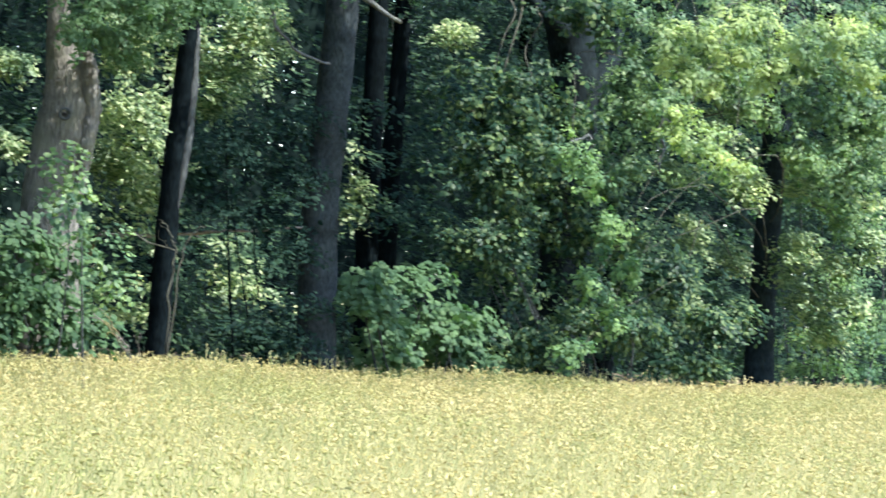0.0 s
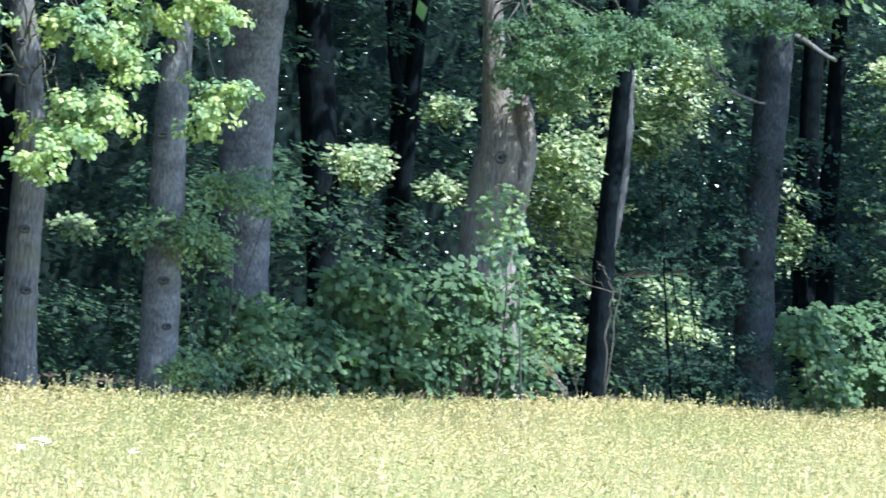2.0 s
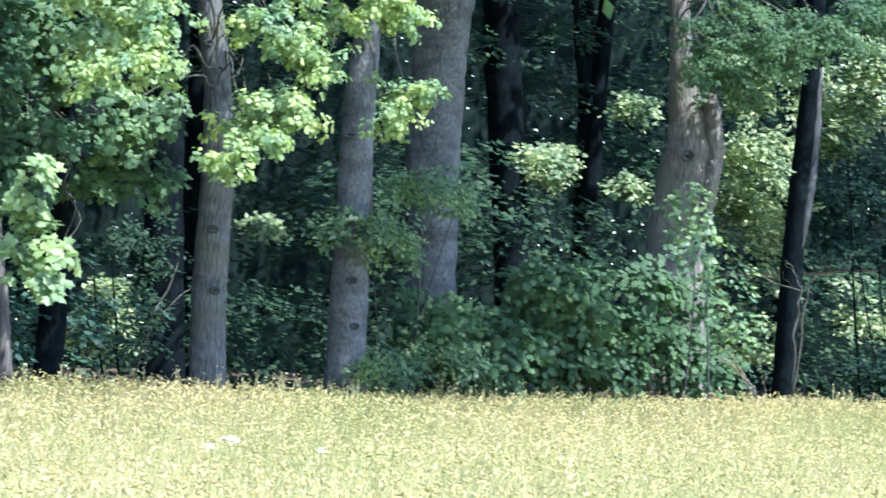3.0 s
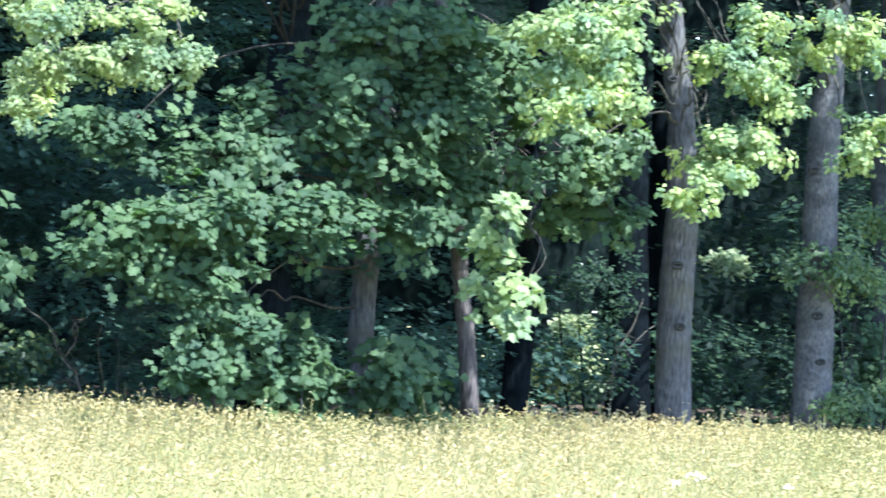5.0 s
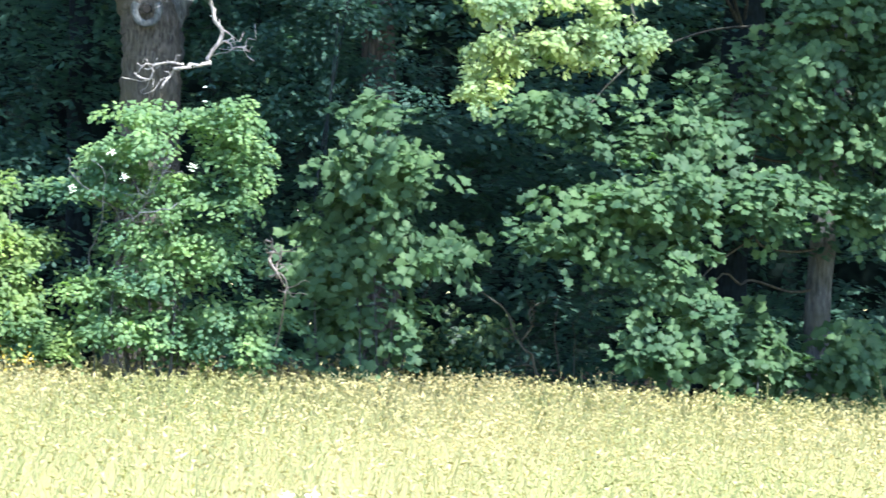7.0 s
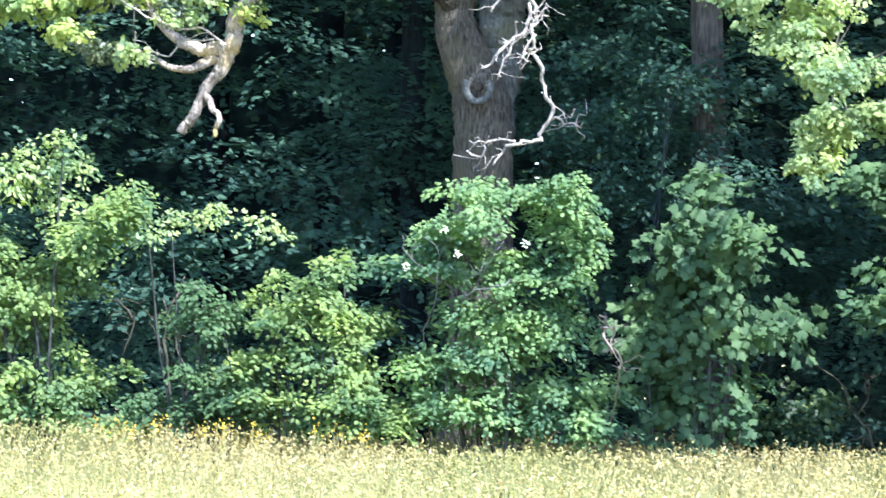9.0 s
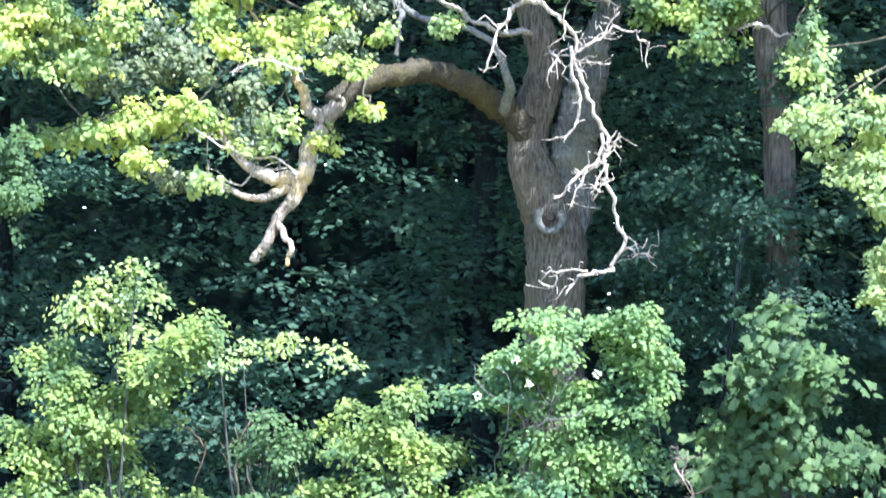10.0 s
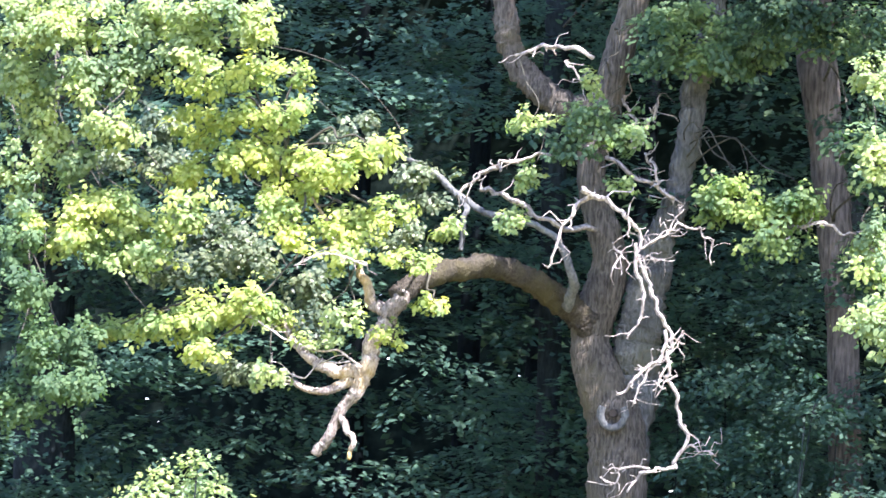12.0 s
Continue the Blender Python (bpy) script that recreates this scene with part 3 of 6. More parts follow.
def shrub(name, label, clumps, leaf="shrub", shape="simple", size=0.075, fill=2.1, group="", category="shrub", stems=5, bark="bark_shade", thick=1.0, torn=(), **kw):
    """A bush: several stems from one stool and leafy clumps."""
    COUNT[0] += 1
    seed = COUNT[0]
    rng = np.random.default_rng(seed)
    clumps = ragged(clumps, seed, *torn) if torn else clumps
    c = np.array(clumps, dtype=float)
    at = (float(c[:, 0].mean()), float(c[:, 1].mean()) + 0.2, 0.0)
    ob = thing(name, *at, label, category, group)
    LAST[0] = ob
    _, tips, cl = crown(ob, clumps, leaf, shape, size, fill, seed, name="foliage", **kw)
    for i in range(min(len(cl), stems if stems < 5 else 14)):
        p = cl[i % len(cl)][:3]
        s = rng.uniform(-0.25, 0.25, 2) + np.array([p[0], p[1]]) * 0.35
        mid = np.array([(s[0] + p[0]) / 2, (s[1] + p[1]) / 2, p[2] * 0.5]) + rng.standard_normal(3) * 0.16
        r = (0.008 + 0.008 * rng.random()) * thick
        pieces = [tube([(s[0], s[1], -0.1, r * 1.3), (*mid, r), (*p, r * 0.5)], 6, 5, 0.08, i)]
        for q in tips[i % len(cl)][:5]:
            pieces.append(tube([(*p, r * 0.5), (*((p + q) / 2 + rng.standard_normal(3) * 0.03), r * 0.35), (*q, r * 0.2)], 4, 2, 0.1, i))
        v, f = join(pieces)
        link_mesh("stem", v, f, [bark], ob, smooth=True)
    return ob


def blossom(x, y, z):
    """A flat white flower cluster on the last shrub."""
    ob = LAST[0]
    o = np.array(ob.location)
    rng = np.random.default_rng(int(abs(x * 100)))
    n = 20
    q, r = rng.uniform(0, 6.28, n), 0.04 * np.sqrt(rng.random(n))
    c = np.array([x, y, z]) - o + np.stack([r * np.cos(q), rng.normal(0, 0.02, n), r * np.sin(q)], 1)
    v, f = leaf_mesh(c, np.tile([0, -0.9, 0.5], (n, 1)), rng.standard_normal((n, 3)), 0.02, "plain", rng)
    link_mesh("blossom", v, f, ["white"], ob, "flat white flower cluster")


def umbel(x, y, z):
    """A white-flowered stalk standing in the grass."""
    COUNT[0] += 1
    rng = np.random.default_rng(COUNT[0])
    ob = thing("white_flower", x, y, 0.0, "white flat-topped flower standing in the yellow meadow", "flower", "white meadow flowers")
    v, f = tube([(0, 0, 0, 0.006), (0.01, 0, z * 0.5, 0.005), (0, 0, z, 0.004)], 5, 3, 0.05, 1)
    link_mesh("stalk", v, f, ["blade"], ob)
    n = 16
    q, r = rng.uniform(0, 6.28, n), 0.032 * np.sqrt(rng.random(n))
    c = np.stack([r * np.cos(q), r * np.sin(q), z - r * 0.25 + rng.normal(0, 0.006, n)], 1)
    v, f = leaf_mesh(c, np.tile([0, -0.6, 0.8], (n, 1)), rng.standard_normal((n, 3)), 0.02, "plain", rng)
    link_mesh("flower_head", v, f, ["white"], ob)
    return ob


# ---- ground ----
EDGE_X = [-30, -13, -8, -3, 0, 3, 6, 10, 17, 26, 45]
EDGE_Y = [40.5, 41, 41.3, 41.6, 42.6, 46, 49.3, 52.3, 58.5, 64.2, 74]


def edge(x):
    """The line along which the meadow meets the wood."""
    return np.interp(x, EDGE_X, EDGE_Y)


def ground_sheet():
    xs = np.concatenate([[-2500, -800, -250], np.linspace(-70, 90, 81), [280, 800, 2500]])
    ys = np.concatenate([[-2500, -600, -120], np.linspace(-20, 120, 71), [300, 900, 3000]])
    gx, gy = np.meshgrid(xs, ys)
    near = (np.abs(gx) < 100) & (gy < 120) & (gy > -30)
    gz = np.where(near, 0.03 * np.sin(gx * 0.7) * np.cos(gy * 0.9), 0.0)
    v = np.stack([gx.ravel(), gy.ravel(), gz.ravel()], 1)
    w = len(xs)
    i = np.arange((len(ys) - 1) * w).reshape(-1, w)[:, :-1].ravel()
    f = np.stack([i, i + 1, i + w + 1, i + w], 1)
    ob = link_mesh("ground", v, f, ["meadow"], smooth=True)
    return tagged(ob, "meadow soil under ripening yellow grass", "ground", kind="structure")


def forest_floor():
    xs = np.linspace(-60, 90, 151)
    d = np.array([0.0, 0.4, 1, 2, 4, 7, 11, 16, 24, 40, 70])
    gx = np.repeat(xs[None], len(d), 0)
    gy = edge(xs)[None] + 0.15 + d[:, None]
    rng = np.random.default_rng(4)
    gz = 0.05 + 0.05 * rng.random(gx.shape) + 0.02 * np.minimum(d, 4)[:, None]
    v = np.stack([gx.ravel(), gy.ravel(), gz.ravel()], 1)
    w = len(xs)
    i = np.arange((len(d) - 1) * w).reshape(-1, w)[:, :-1].ravel()
    ob = link_mesh("forest_floor", v, np.stack([i, i + 1, i + w + 1, i + w], 1), ["litter"], smooth=True)
    return tagged(ob, "brown leaf litter on the woodland floor", "ground", kind="structure")


ground_sheet()
forest_floor()


# ---- meadow ----
def meadow():
    rng = np.random.default_rng(11)
    n, fringe = 120000, 24000
    x = rng.uniform(-21, 31, n + fringe)
    y = 16 + (rng.uniform(0, 1, n + fringe) ** 0.85) * 52
    # denser towards the wood
    y[n:] = edge(x[n:]) + 0.3 - 3.2 * rng.random(fringe) ** 1.3
    keep = (y < edge(x) + 0.3) & (x < y * 0.43 + 1) & (x > -y * 0.41 - 1)
    x, y = x[keep], y[keep]
    n = len(x)
    tall = 0.50 + 0.05 * np.sin(x * 0.8 + 1.3 * np.sin(y * 0.45)) + rng.normal(0, 0.055, n)
    lean = rng.normal(0, 0.2, (n, 2)) + np.array([0.08, 0])
    ang = rng.uniform(0, np.pi, n)
    w = 0.002 + 0.003 * rng.random(n)
    c, s = np.cos(ang) * w, np.sin(ang) * w
    top = np.stack([x + lean[:, 0], y + lean[:, 1], tall], 1)
    v = np.stack([np.stack([x - c, y - s, np.zeros(n)], 1), np.stack([x + c, y + s, np.zeros(n)], 1),
                  top + np.stack([c, s, 0 * c], 1) * 0.5, top - np.stack([c, s, 0 * c], 1) * 0.5], 1).reshape(-1, 3)
    f = np.arange(4 * n).reshape(-1, 4)
    ob = link_mesh("meadow_grass", v, f, ["blade"])
    tagged(ob, "ripening yellow-green grass stalks of the meadow", "grass", kind="stuff")
    # seed heads: short three-sided spindles that nod, one at the tip and one lower down
    rise = rng.uniform(0.45, 0.97, n)[:, None]
    foot = np.stack([x, y, np.zeros(n)], 1)
    t = np.vstack([top, (foot + (top - foot) * rise + rng.normal(0, 0.03, (n, 3)))[: n * 6 // 10]])
    m = len(t)
    hl, hw = rng.uniform(0.03, 0.066, m), rng.uniform(0.008, 0.0145, m)
    d = np.stack([rng.normal(0, 0.7, m), rng.normal(0, 0.7, m), rng.normal(0.08, 0.5, m)], 1)
    d /= np.linalg.norm(d, axis=1)[:, None]
    a = np.cross(d, rng.standard_normal((m, 3)))
    a /= np.linalg.norm(a, axis=1)[:, None]
    b = np.cross(d, a)
    mid = t + d * (hl * 0.2)[:, None]
    ring = [mid + hw[:, None] * (np.cos(q) * a + np.sin(q) * b) for q in (0, 2.1, 4.2)]
    v = np.stack([*ring, t + d * hl[:, None]], 1).reshape(-1, 3)
    tri = np.array([(3, 0, 1), (3, 1, 2), (3, 2, 0)])
    f = (tri[None] + (np.arange(m) * 4)[:, None, None]).reshape(-1, 3)
    ob = link_mesh("seed_heads", v, f, ["head"])
    tagged(ob, "straw-yellow seed heads over the meadow grass", "grass", kind="stuff")


meadow()


def edge_weeds():
    """Taller flowering weeds and grasses where the meadow meets the wood."""
    rng = np.random.default_rng(21)
    n = 1000
    x = rng.uniform(-18, 28, n)
    y = edge(x) - np.abs(rng.normal(0, 0.5, n)) + 0.15
    tall = 0.48 + 0.24 * rng.random(n) ** 2.5
    tuft = rng.random(n) < 0.3
    tall[tuft] += 0.12 * rng.random(tuft.sum())
    lean = rng.normal(0, 0.06, (n, 2))
    w = 0.006
    top = np.stack([x + lean[:, 0], y + lean[:, 1], tall], 1)
    v = np.stack([np.stack([x - w, y, 0 * x], 1), np.stack([x + w, y, 0 * x], 1), top + np.array([w, 0, 0]), top - np.array([w, 0, 0])], 1).reshape(-1, 3)
    ob = link_mesh("weed_stalks", v, np.arange(4 * n).reshape(-1, 4), ["blade"])
    tagged(ob, "tall thin weed stalks along the wood", "weeds", kind="stuff")
    per = 8
    c = np.repeat(top, per, axis=0) + rng.normal(0, 1, (n * per, 3)) * np.array([0.016, 0.016, 0.055]) - np.array([0, 0, 0.03])
    nor = unit(rng.standard_normal((n * per, 3)) + np.array([0, -0.8, 0.6]))
    v, f = leaf_mesh(c, nor, rng.standard_normal((n * per, 3)), 0.03, "plain", rng)
    ob = link_mesh("weed_flowers", v, f, ["weed"])
    tagged(ob, "ochre and yellow weed flowers along the wood", "weeds", kind="stuff")


edge_weeds()


def golden_weeds():
    """A stretch of yellow flowers before the bright bushes."""
    rng = np.random.default_rng(22)
    n = 40
    x = rng.choice([-11.6, -10.9, -10.2, -9.3], n) + rng.normal(0, 0.22, n)
    y = edge(x) - 1.9 - np.abs(rng.normal(0, 0.3, n))
    top = np.stack([x, y, 0.5 + 0.2 * rng.random(n)], 1)
    per = 9
    c = np.repeat(top, per, axis=0) + rng.normal(0, 1, (n * per, 3)) * np.array([0.03, 0.03, 0.05])
    nor = unit(rng.standard_normal((n * per, 3)) + np.array([0, -0.8, 0.6]))
    v, f = leaf_mesh(c, nor, rng.standard_normal((n * per, 3)), 0.028, "plain", rng)
    w = 0.005
    sv = np.stack([np.stack([x - w, y, 0 * x], 1), np.stack([x + w, y, 0 * x], 1), top + np.array([w, 0, 0]), top - np.array([w, 0, 0])], 1).reshape(-1, 3)
    st = np.concatenate([np.stack([np.arange(n) * 4, np.arange(n) * 4 + 1, np.arange(n) * 4 + 2], 1), np.stack([np.arange(n) * 4, np.arange(n) * 4 + 2, np.arange(n) * 4 + 3], 1)])
    ob = link_mesh("yellow_weeds", np.vstack([v, sv]), np.concatenate([f, st + len(v)]), ["yellow", "blade"],
                   slots=np.concatenate([np.zeros(len(f)), np.ones(len(st))]))
    tagged(ob, "bright yellow flowering weeds at the meadow edge", "weeds", kind="stuff")


golden_weeds()


# ---- trees of the wood's edge, from the open corner to the old oak ----
tree("oak_tree", "slender dark oak with a dense green crown at the meadow edge",
     [(24.26, 64.60, 0.000, 0.27), (24.26, 64.60, 1.25, 0.25), (24.26, 64.60, 2.85, 0.23), (24.30, 64.60, 5.06, 0.23), (24.33, 64.60, 6.77, 0.22)], "bark_dark",
     [(21.57, 60.79, 5.88, 1.12, 0.75), (20.28, 59.97, 6.21, 0.83, 0.55), (22.69, 61.51, 6.48, 1.05, 0.67), (22.67, 61.49, 5.24, 0.57, 0.38), (24.20, 62.46, 6.36, 1.16, 0.87), (25.26, 63.13, 5.49, 0.79, 0.89), (24.15, 62.43, 5.38, 0.68, 0.39), (20.38, 60.04, 5.02, 0.83, 0.74), (20.10, 59.86, 3.98, 0.55, 0.55), (23.94, 62.30, 4.58, 0.77, 0.48), (25.08, 63.02, 4.29, 0.88, 0.59), (25.88, 63.52, 4.95, 0.59, 0.59), (25.76, 63.45, 6.23, 0.59, 0.59), (25.40, 63.22, 6.98, 0.79, 0.39), (25.17, 63.08, 3.31, 0.39, 0.29)],
     # lighter leaves on the front tufts put the sun into their colour
     extra=[("pale", [(20.44, 57.96, 6.12, 0.54, 0.32), (21.37, 58.20, 6.39, 0.54, 0.33), (21.80, 58.44, 5.53, 0.41, 0.33), (20.63, 58.08, 5.34, 0.40, 0.32), (21.07, 58.08, 5.82, 0.36, 0.27), (20.02, 58.32, 5.75, 0.27, 0.27), (22.72, 57.96, 6.31, 0.45, 0.33), (23.45, 58.20, 5.65, 0.37, 0.37), (22.35, 58.44, 6.03, 0.36, 0.27)]), ("shrub", [(18.42, 57.96, 4.09, 0.19, 0.35), (18.90, 58.20, 3.60, 0.25, 0.40), (19.32, 58.44, 2.83, 0.22, 0.40), (18.87, 58.08, 2.08, 0.25, 0.36), (19.46, 58.32, 1.49, 0.30, 0.31), (18.72, 57.96, 1.01, 0.30, 0.25), (19.65, 58.20, 2.31, 0.16, 0.27)]), ("lime", [(20.22, 57.14, 4.34, 0.48, 0.31), (19.77, 56.86, 4.65, 0.35, 0.26), (20.92, 57.58, 4.00, 0.36, 0.22)])], top=8.5, leaf="oak", size=0.09)
tree("oak_tree", "old forked oak half hidden in dark leaves",
     [(19.87, 62.28, 0.000, 0.44), (19.81, 62.28, 4.00, 0.40), (19.77, 62.28, 5.71, 0.40), (19.43, 62.28, 7.00, 0.38)], "bark_dark",
     [(18.50, 59.85, 4.78, 1.09, 1.00), (17.53, 59.23, 3.78, 0.99, 0.99), (19.12, 60.24, 3.18, 1.01, 0.83), (17.43, 59.17, 4.94, 0.81, 0.72), (19.44, 60.44, 6.53, 0.83, 0.46)],
     forks=[[(19.93, 62.56, 4.97, 0.24), (20.62, 62.99, 5.90, 0.18), (20.93, 63.19, 6.81, 0.15)], [(19.42, 61.83, 6.23, 0.19), (18.90, 61.50, 6.54, 0.10), (18.44, 61.21, 6.86, 0.084)]], top=8.5, leaf="thicket", size=0.1, fill=1.6, shape="plain",
     dead=[[(20.26, 59.00, 5.11, 0.030), (20.25, 59.00, 4.75, 0.028), (20.32, 59.00, 4.34, 0.024), (20.27, 59.00, 3.93, 0.016)], [(18.74, 59.00, 4.32, 0.020), (19.03, 59.00, 4.43, 0.028), (19.25, 59.00, 4.04, 0.020)]], dead_bark="bark_grey", twigs=3)
shrub("bush", "dense dark green bush under the oaks",
      [(17.53, 58.64, 2.44, 0.89, 0.71), (18.53, 59.27, 1.69, 0.90, 0.72), (19.53, 59.90, 1.19, 0.82, 0.64), (19.92, 60.15, 2.31, 0.74, 0.83), (20.62, 60.59, 1.33, 0.74, 0.74), (21.29, 61.02, 2.39, 0.75, 0.75), (21.52, 61.16, 1.18, 0.85, 0.56), (22.3, 61.6, 1.70, 0.45, 0.6), (18.24, 59.08, 0.95, 0.72, 0.45)], leaf="thicket", size=0.1, shape="plain", torn=(4, 0.35, 0.7, 0.7), fill=1.3)
shrub("bush", "sparse sunlit bush at the field corner",
      [(25.36, 64.79, 1.21, 0.91, 0.50), (26.10, 65.25, 2.46, 0.81, 0.91), (25.25, 64.73, 3.92, 0.70, 0.70), (26.41, 65.41, 3.70, 0.61, 0.92), (26.76, 65.59, 1.27, 0.61, 0.51)], fill=1.0, torn=(4, 0.35, 0.7, 0.7))
tree("beech_tree", "tall straight dark trunk flecked with sunlight",
     [(14.12, 56.24, 0.000, 0.34), (14.11, 56.24, 0.45, 0.31), (14.02, 56.24, 2.64, 0.28), (14.09, 56.24, 4.33, 0.26), (14.17, 56.24, 6.20, 0.24)], "bark_slate",
     # the oak clumps at 9 m are unseen, added only to cast shade
     dead=[[(13.90, 55.75, 5.03, 0.025), (13.29, 55.21, 5.13, 0.029), (12.81, 54.79, 5.46, 0.033), (12.68, 54.67, 5.92, 0.029)], [(13.91, 55.76, 6.33, 0.038), (14.55, 56.33, 6.07, 0.051), (15.26, 56.96, 5.83, 0.043)]], extra=[("oak", [(14.8, 53.2, 9.0, 0.8, 0.35), (15.4, 53.6, 9.0, 0.8, 0.35), (16.0, 53.3, 9.0, 0.8, 0.35), (16.6, 53.7, 9.0, 0.8, 0.35), (17.2, 53.4, 9.0, 0.8, 0.35), (15.2, 54.2, 9.0, 0.8, 0.35), (16.2, 54.3, 9.0, 0.8, 0.35), (17.0, 54.4, 9.0, 0.8, 0.35)])], top=8.5, dead_bark="bark_oak", twigs=3, lean=True, lush=34, overhang=4.5)
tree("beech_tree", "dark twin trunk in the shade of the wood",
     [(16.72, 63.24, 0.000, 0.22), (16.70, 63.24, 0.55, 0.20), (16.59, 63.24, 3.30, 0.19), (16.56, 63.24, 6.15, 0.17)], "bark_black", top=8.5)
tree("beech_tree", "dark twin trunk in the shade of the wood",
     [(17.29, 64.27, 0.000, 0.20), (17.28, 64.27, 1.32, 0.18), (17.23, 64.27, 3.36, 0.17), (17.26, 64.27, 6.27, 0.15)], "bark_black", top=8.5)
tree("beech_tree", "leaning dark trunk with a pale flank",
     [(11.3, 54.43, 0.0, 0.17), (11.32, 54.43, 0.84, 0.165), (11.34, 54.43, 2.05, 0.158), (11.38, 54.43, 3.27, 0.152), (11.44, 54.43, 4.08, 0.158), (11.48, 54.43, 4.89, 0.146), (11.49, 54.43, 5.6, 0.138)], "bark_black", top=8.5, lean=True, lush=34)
flank(LAST[0], [(11.44, 54.36, 2.6, 0.02), (11.49, 54.36, 3.1, 0.05), (11.55, 54.36, 3.76, 0.062), (11.58, 54.36, 4.48, 0.062), (11.585, 54.36, 5.3, 0.03)])
shrub("maple_sapling", "leafy young maple beside the tall trunk",
      [(15.78, 57.12, 1.64, 0.77, 0.43), (16.54, 57.80, 1.15, 0.79, 0.44), (14.73, 56.19, 1.67, 0.38, 0.25), (17.07, 58.24, 0.73, 0.62, 0.26), (15.48, 56.85, 1.02, 0.60, 0.34)], leaf="maple", shape="maple", size=0.12, torn=(5, 0.3, 0.6, 0.5), fill=1.1)
tree("oak_tree", "thick old oak with a round knot and a torn flank",
     [(9.42, 52.64, 0.0, 0.50), (9.40, 52.64, 1.08, 0.47), (9.33, 52.64, 2.0, 0.43), (9.36, 52.64, 3.09, 0.385), (9.48, 52.64, 3.80, 0.39), (9.48, 52.64, 4.27, 0.34), (9.37, 52.64, 4.6, 0.24), (9.30, 52.64, 5.03, 0.18), (9.25, 52.64, 5.5, 0.15)], "bark_pale",
     [(9.70, 51.27, 4.91, 0.53, 0.30), (10.33, 51.79, 5.14, 0.69, 0.31), (9.99, 51.49, 4.68, 0.46, 0.23), (11.08, 52.45, 5.47, 0.70, 0.23), (9.51, 50.43, 5.43, 0.75, 0.45), (10.44, 51.19, 5.16, 0.53, 0.34), (11.09, 51.76, 5.62, 0.69, 0.38), (12.06, 52.63, 5.90, 0.78, 0.35), (13.08, 53.53, 6.15, 0.80, 0.32), (14.15, 54.48, 6.25, 0.73, 0.29), (9.19, 50.19, 4.87, 0.37, 0.30)],
     forks=[[(9.58, 52.4, 2.26, 0.07), (9.66, 52.36, 2.96, 0.09), (9.71, 52.36, 3.50, 0.13), (9.75, 52.36, 4.04, 0.14), (9.68, 52.36, 4.50, 0.13), (9.62, 52.36, 4.72, 0.09)]], top=8.5, lean=True, lush=34, leaf="maple")
scar(9.36, 52.20, 3.84, 0.070, squash=0.95)
shrub("elder_bush", "blue-green elder in front of the knotted oak",
      [(9.08, 51.21, 1.74, 0.60, 0.45), (8.77, 50.98, 1.19, 0.60, 0.45), (9.57, 51.57, 1.23, 0.53, 0.38)], leaf="maple", shape="plain", size=0.115, torn=(4, 0.4, 0.8, 0.6), fill=1.6)
shrub("sapling", "bright shoots standing before the knotted oak",
      [(8.92, 49.26, 3.05, 0.17, 0.22), (9.17, 49.48, 2.63, 0.28, 0.22), (8.80, 49.16, 2.53, 0.18, 0.15), (9.56, 49.77, 1.99, 0.24, 0.28), (9.70, 49.85, 1.45, 0.16, 0.2)], leaf="oak", shape="plain", size=0.09, fill=0.6, stems=2)
shrub("bush", "blue-green shady bush along the edge",
      [(7.13, 50.35, 1.70, 0.81, 0.44), (7.91, 50.94, 1.37, 0.67, 0.52), (6.17, 49.63, 1.29, 0.73, 0.44), (8.12, 51.09, 0.93, 0.83, 0.30), (7.01, 50.26, 0.96, 0.81, 0.37), (6.29, 49.72, 0.79, 0.65, 0.29), (5.51, 48.96, 1.40, 0.43, 0.36)], leaf="maple", shape="maple", size=0.11, torn=(4, 0.4, 0.75, 0.7), fill=1.6)
tree("oak_tree", "broad oak trunk rising behind the bushes",
     [(5.81, 50.53, 0.000, 0.35), (5.76, 50.53, 2.07, 0.32), (5.70, 50.53, 3.54, 0.35), (5.70, 50.53, 4.72, 0.36), (5.74, 50.53, 5.69, 0.39)], "bark_grey", top=7.5, lean=True, lush=34)
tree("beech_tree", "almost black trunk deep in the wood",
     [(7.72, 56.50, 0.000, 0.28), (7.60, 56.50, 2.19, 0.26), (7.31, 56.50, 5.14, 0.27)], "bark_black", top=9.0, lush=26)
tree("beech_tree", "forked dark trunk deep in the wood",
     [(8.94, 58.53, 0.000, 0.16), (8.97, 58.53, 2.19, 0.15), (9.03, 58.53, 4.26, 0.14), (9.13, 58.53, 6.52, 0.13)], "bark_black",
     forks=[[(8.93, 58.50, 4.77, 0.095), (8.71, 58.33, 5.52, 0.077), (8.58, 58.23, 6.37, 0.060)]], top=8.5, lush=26)
